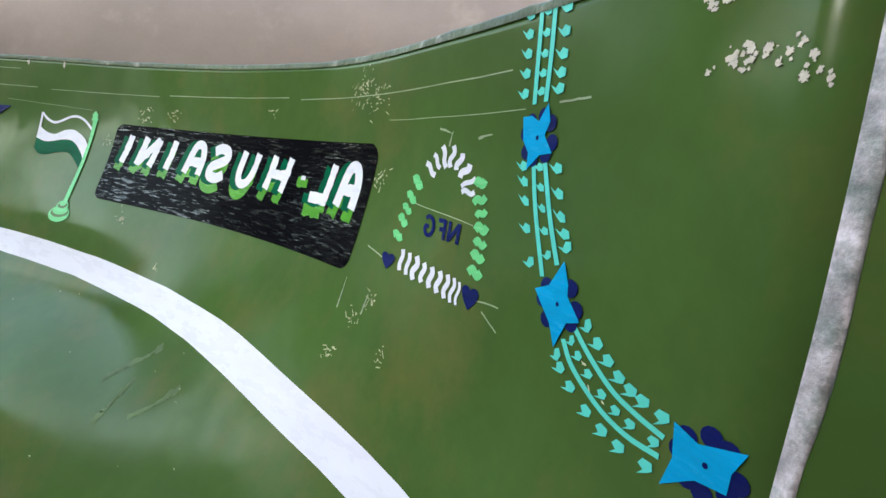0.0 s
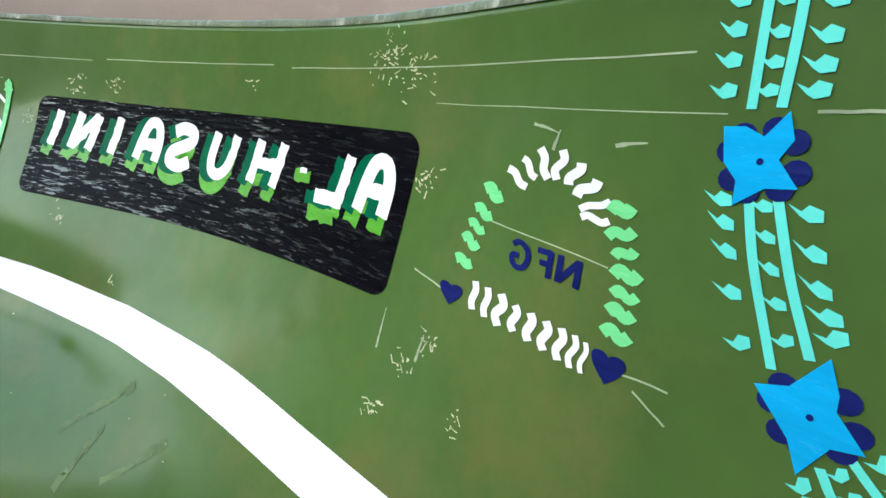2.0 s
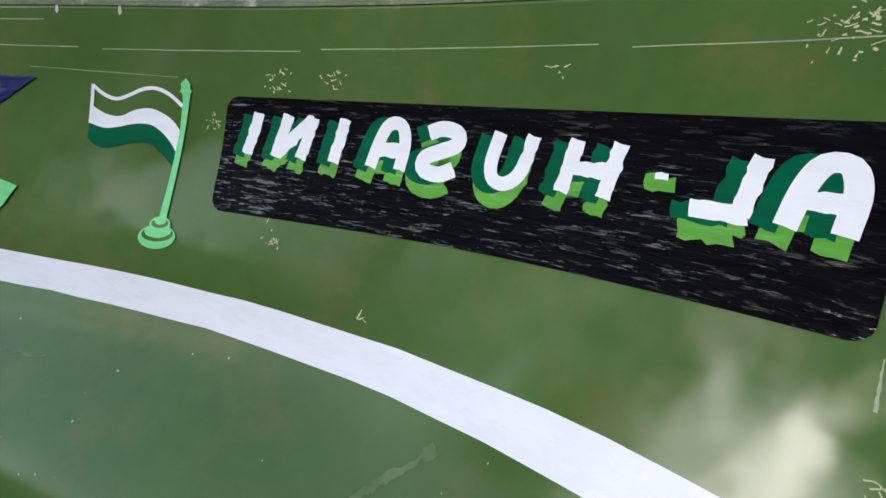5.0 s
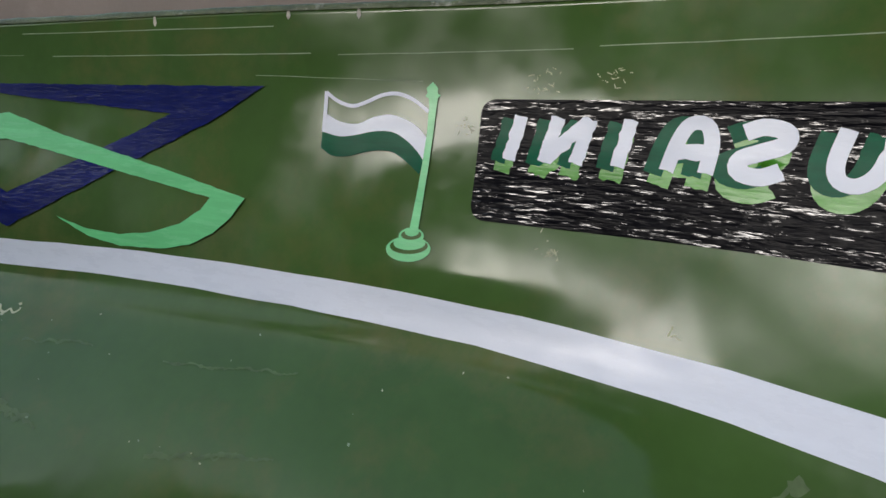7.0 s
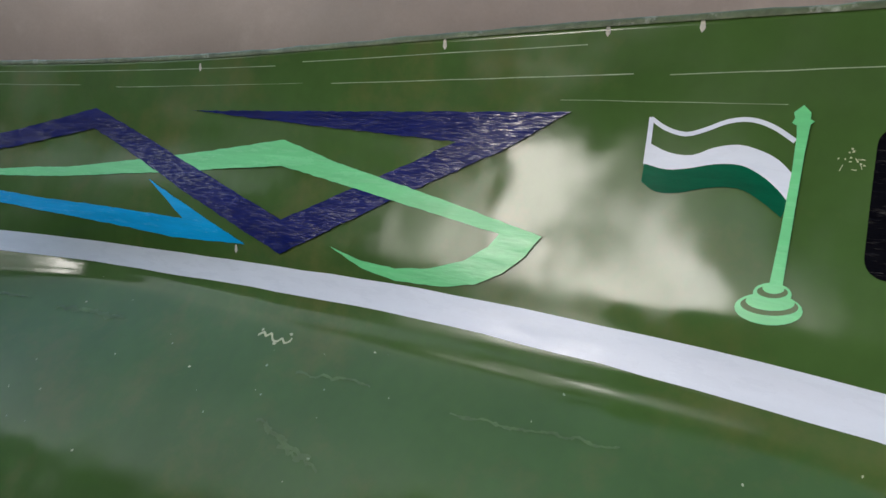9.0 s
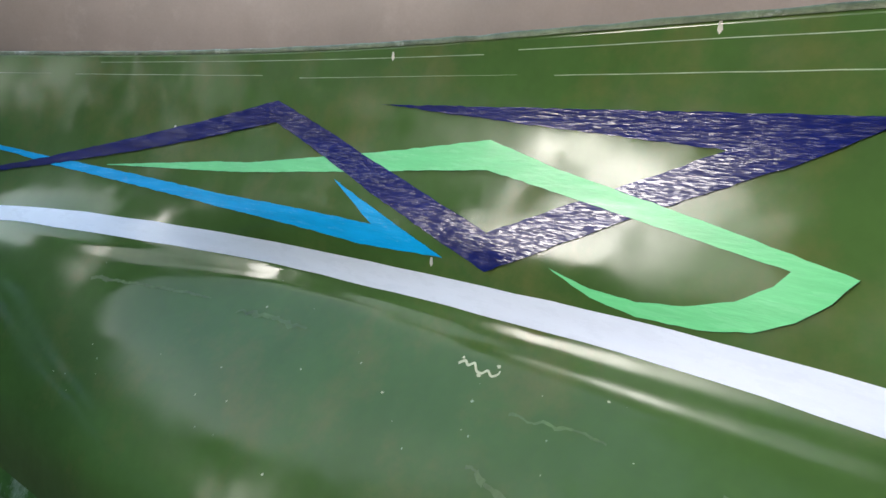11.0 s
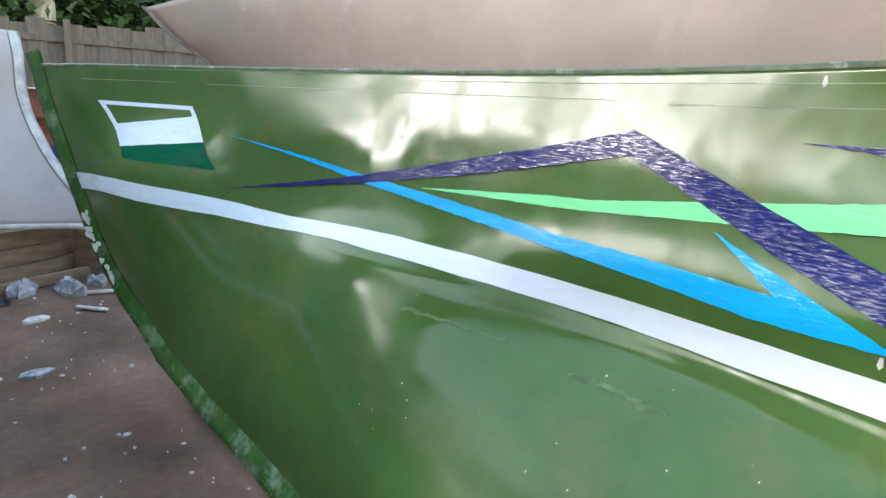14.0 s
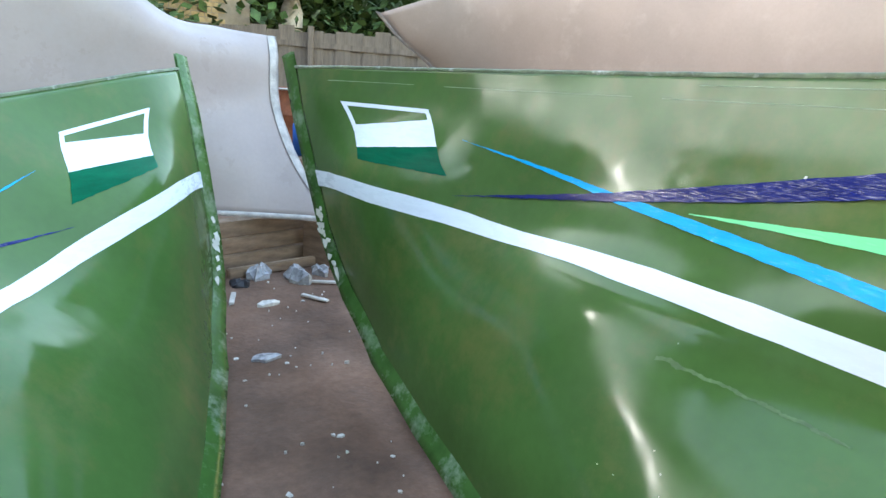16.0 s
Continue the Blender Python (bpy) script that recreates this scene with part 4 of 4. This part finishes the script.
def build_brick_wall():
    wall = part("wall_brick", box((0.2, 6.0, 3.2), (0, 0, 1.6)), M_MORTAR)
    wall.matrix_world = pose(-15.5, 2.2, 0, 0, 0, -8)
    tagged(wall, "yellow brown brick wall of a shed behind the fence", "wall", kind="structure")
    me = None
    for r in range(13):
        for c in range(22):
            z = 2.02 + 0.09 * r
            y = -2.6 + 0.235 * c + (0.117 if r % 2 else 0)
            if me is None:
                first = part("brick", box((0.1, 0.222, 0.076), (0, 0, 0), 0.004), M_BRICK, wall)
                me = first.data
                ob = first
            else:
                ob = new("brick", me)
                ob.parent = wall
            ob.matrix_basis = pose(0.06 + random.uniform(-0.004, 0.004), y, z)
    return wall


def tube(points, radii, n=10):
    rows = []
    for i, p in enumerate(points):
        a, b = Vector(points[max(0, i - 1)]), Vector(points[min(len(points) - 1, i + 1)])
        q = (b - a).to_track_quat("Z", "Y")
        rows.append([tuple(Vector(p) + q @ Vector((radii[i] * math.cos(t), radii[i] * math.sin(t), 0))) for t in (2 * math.pi * k / n for k in range(n + 1))])
    return sheet(rows)


def build_tree(at, height, spread, leaves, seed, lean=(0.1, 0.0), girth=0.2):
    rng = random.Random(seed)
    root = new("tree")
    tagged(root, "pale barked tree with loose dull green crown", "tree", "yard trees")
    root.matrix_world = pose(*at)
    trunk = [(lean[0] * k * height * 0.1 + 0.05 * math.sin(k), lean[1] * k * height * 0.1 + 0.04 * math.cos(k * 1.3), height * 0.62 * k / 7) for k in range(8)]
    smooth(part("trunk", tube(trunk, [girth * (1 - 0.07 * k) for k in range(8)]), M_BARK, root))
    tips = []
    for k in range(9):
        t = 2 * math.pi * k / 9 + rng.uniform(-0.3, 0.3)
        start = Vector(trunk[4 + k % 4])
        reach = spread * rng.uniform(0.5, 1.0)
        end = start + Vector((math.cos(t) * reach, math.sin(t) * reach, height * rng.uniform(0.12, 0.36)))
        mid = (start + end) / 2 + Vector((0, 0, 0.25))
        smooth(part("limb", tube([tuple(start), tuple(mid), tuple(end)], [0.09, 0.06, 0.02], 7), M_BARK, root))
        tips += [mid, end, (mid + end) / 2, end + Vector((rng.uniform(-.5, .5), rng.uniform(-.5, .5), 0.3))]
    bm = bmesh.new()
    for _ in range(leaves):
        c = rng.choice(tips) + Vector((rng.gauss(0, 0.5), rng.gauss(0, 0.5), rng.gauss(0, 0.38)))
        d = Vector((rng.uniform(-1, 1), rng.uniform(-1, 1), rng.uniform(-0.9, 0.4))).normalized()
        w = d.cross(Vector((rng.uniform(-1, 1), rng.uniform(-1, 1), 1))).normalized()
        ln = rng.uniform(0.14, 0.34)
        vs = [bm.verts.new(p) for p in (c, c + d * ln * 0.5 + w * ln * 0.3, c + d * ln, c + d * ln * 0.5 - w * ln * 0.3)]
        bm.faces.new(vs)
    tagged(part("crown", bm, M_LEAF, root), kind="stuff")
    return root


build_tree((-15.6, 6.15, 0), 7.6, 1.8, 5000, 3, (0.03, 0.0), 0.31)
build_tree((-17.0, 8.6, 0), 4.2, 2.6, 9000, 5, (0.0, 0.1))
build_tree((-17.6, 4.2, 0), 4.2, 2.4, 9000, 8, (0.0, -0.1))
build_tree((-18.6, 6.6, 0), 4.3, 2.6, 11000, 12, (0.0, 0.0))
build_tree((-17.5, 11.6, 0), 4.2, 2.6, 8000, 14, (0.0, 0.0))


# ---- litter on the dirt ----
def scrap(name, at, size, mat, label, category, seed, n=9, lift=0.02):
    rng = random.Random(seed)
    pts = [(size * rng.uniform(0.5, 1.0) * math.cos(2 * math.pi * i / n), size * 0.6 * rng.uniform(0.5, 1.0) * math.sin(2 * math.pi * i / n)) for i in range(n)]
    bm = bmesh.new()
    ring = [bm.verts.new((x, y, 0.004 + rng.uniform(0, lift))) for x, y in pts]
    mid = [bm.verts.new((x * 0.5, y * 0.5, lift * rng.uniform(0.4, 1.4))) for x, y in pts]
    c = bm.verts.new((0, 0, lift))
    low = [bm.verts.new((x * 0.97, y * 0.97, -0.006)) for x, y in pts]
    for i in range(n):
        j = (i + 1) % n
        bm.faces.new((ring[i], ring[j], mid[j], mid[i]))
        bm.faces.new((mid[i], mid[j], c))
        bm.faces.new((low[i], low[j], ring[j], ring[i]))
    ob = part(name, bm, mat)
    ob.matrix_world = pose(*at, 0.0, 0, 0, rng.uniform(0, 360))
    return tagged(ob, label, category, "yard litter")


scrap("plastic_scrap", (-7.01, 2.70), 0.16, M_PLASTIC, "crumpled grey plastic film on the dirt", "litter", 1, 13, 0.07)
scrap("plastic_scrap", (-6.86, 2.92), 0.17, M_PLASTIC, "crumpled grey plastic film on the dirt", "litter", 2, 13, 0.07)
scrap("plastic_scrap", (-6.95, 3.12), 0.12, M_PLASTIC, "crumpled grey plastic film on the dirt", "litter", 3, 11, 0.05)
scrap("rag", (-6.85, 2.52), 0.1, M_DARKLITTER, "dark rag lying on the dirt", "litter", 4, 11, 0.04)
scrap("cardboard_scrap", (-6.45, 2.58), 0.09, M_LITTER, "pale torn cardboard on the dirt", "litter", 5, 8, 0.02)
scrap("dry_leaf", (-4.62, 1.85), 0.07, M_DRYLEAF, "large curled dry brown leaf", "leaf", 6, 8, 0.03)
scrap("plastic_scrap", (-5.72, 2.3), 0.1, M_PLASTIC, "flat grey plastic scrap on the dirt", "litter", 7, 11, 0.012)
for k, (x, y, turn) in enumerate(((-6.42, 2.86, 30), (-6.7, 3.05, 60), (-6.6, 2.4, -20))):
    ob = part("wood_splinter", box((0.2, 0.03, 0.015), (0, 0, 0.008), 0.003), M_LITTER)
    ob.matrix_world = pose(x, y, 0.005, 0, 0, turn)
    tagged(ob, "pale split wood sliver on the dirt", "splinter", "yard litter")


def build_chips():
    rng = random.Random(11)
    bm = bmesh.new()
    for _ in range(300):
        x, y = rng.uniform(-7.0, -3.2), rng.uniform(0.9, 3.0)
        r = rng.choice((0.004, 0.005, 0.007, 0.009, 0.016)) * rng.uniform(0.6, 1.1)
        n, g = 5, ground_height(x, y)
        t0 = rng.uniform(0, 6)
        top = [bm.verts.new((x + r * rng.uniform(0.5, 1.2) * math.cos(t0 + 6.283 * i / n), y + r * rng.uniform(0.5, 1.2) * math.sin(t0 + 6.283 * i / n), g + rng.uniform(0.003, 0.009))) for i in range(n)]
        bot = [bm.verts.new((v.co.x, v.co.y, g - 0.02)) for v in top]
        bm.faces.new(top)
        for i in range(n):
            bm.faces.new((bot[i], bot[(i + 1) % n], top[(i + 1) % n], top[i]))
    return tagged(part("paint_chips", bm, M_LITTER), "scattered pale paint chips and laminate crumbs", "litter", kind="stuff")


build_chips()
build_brick_wall()
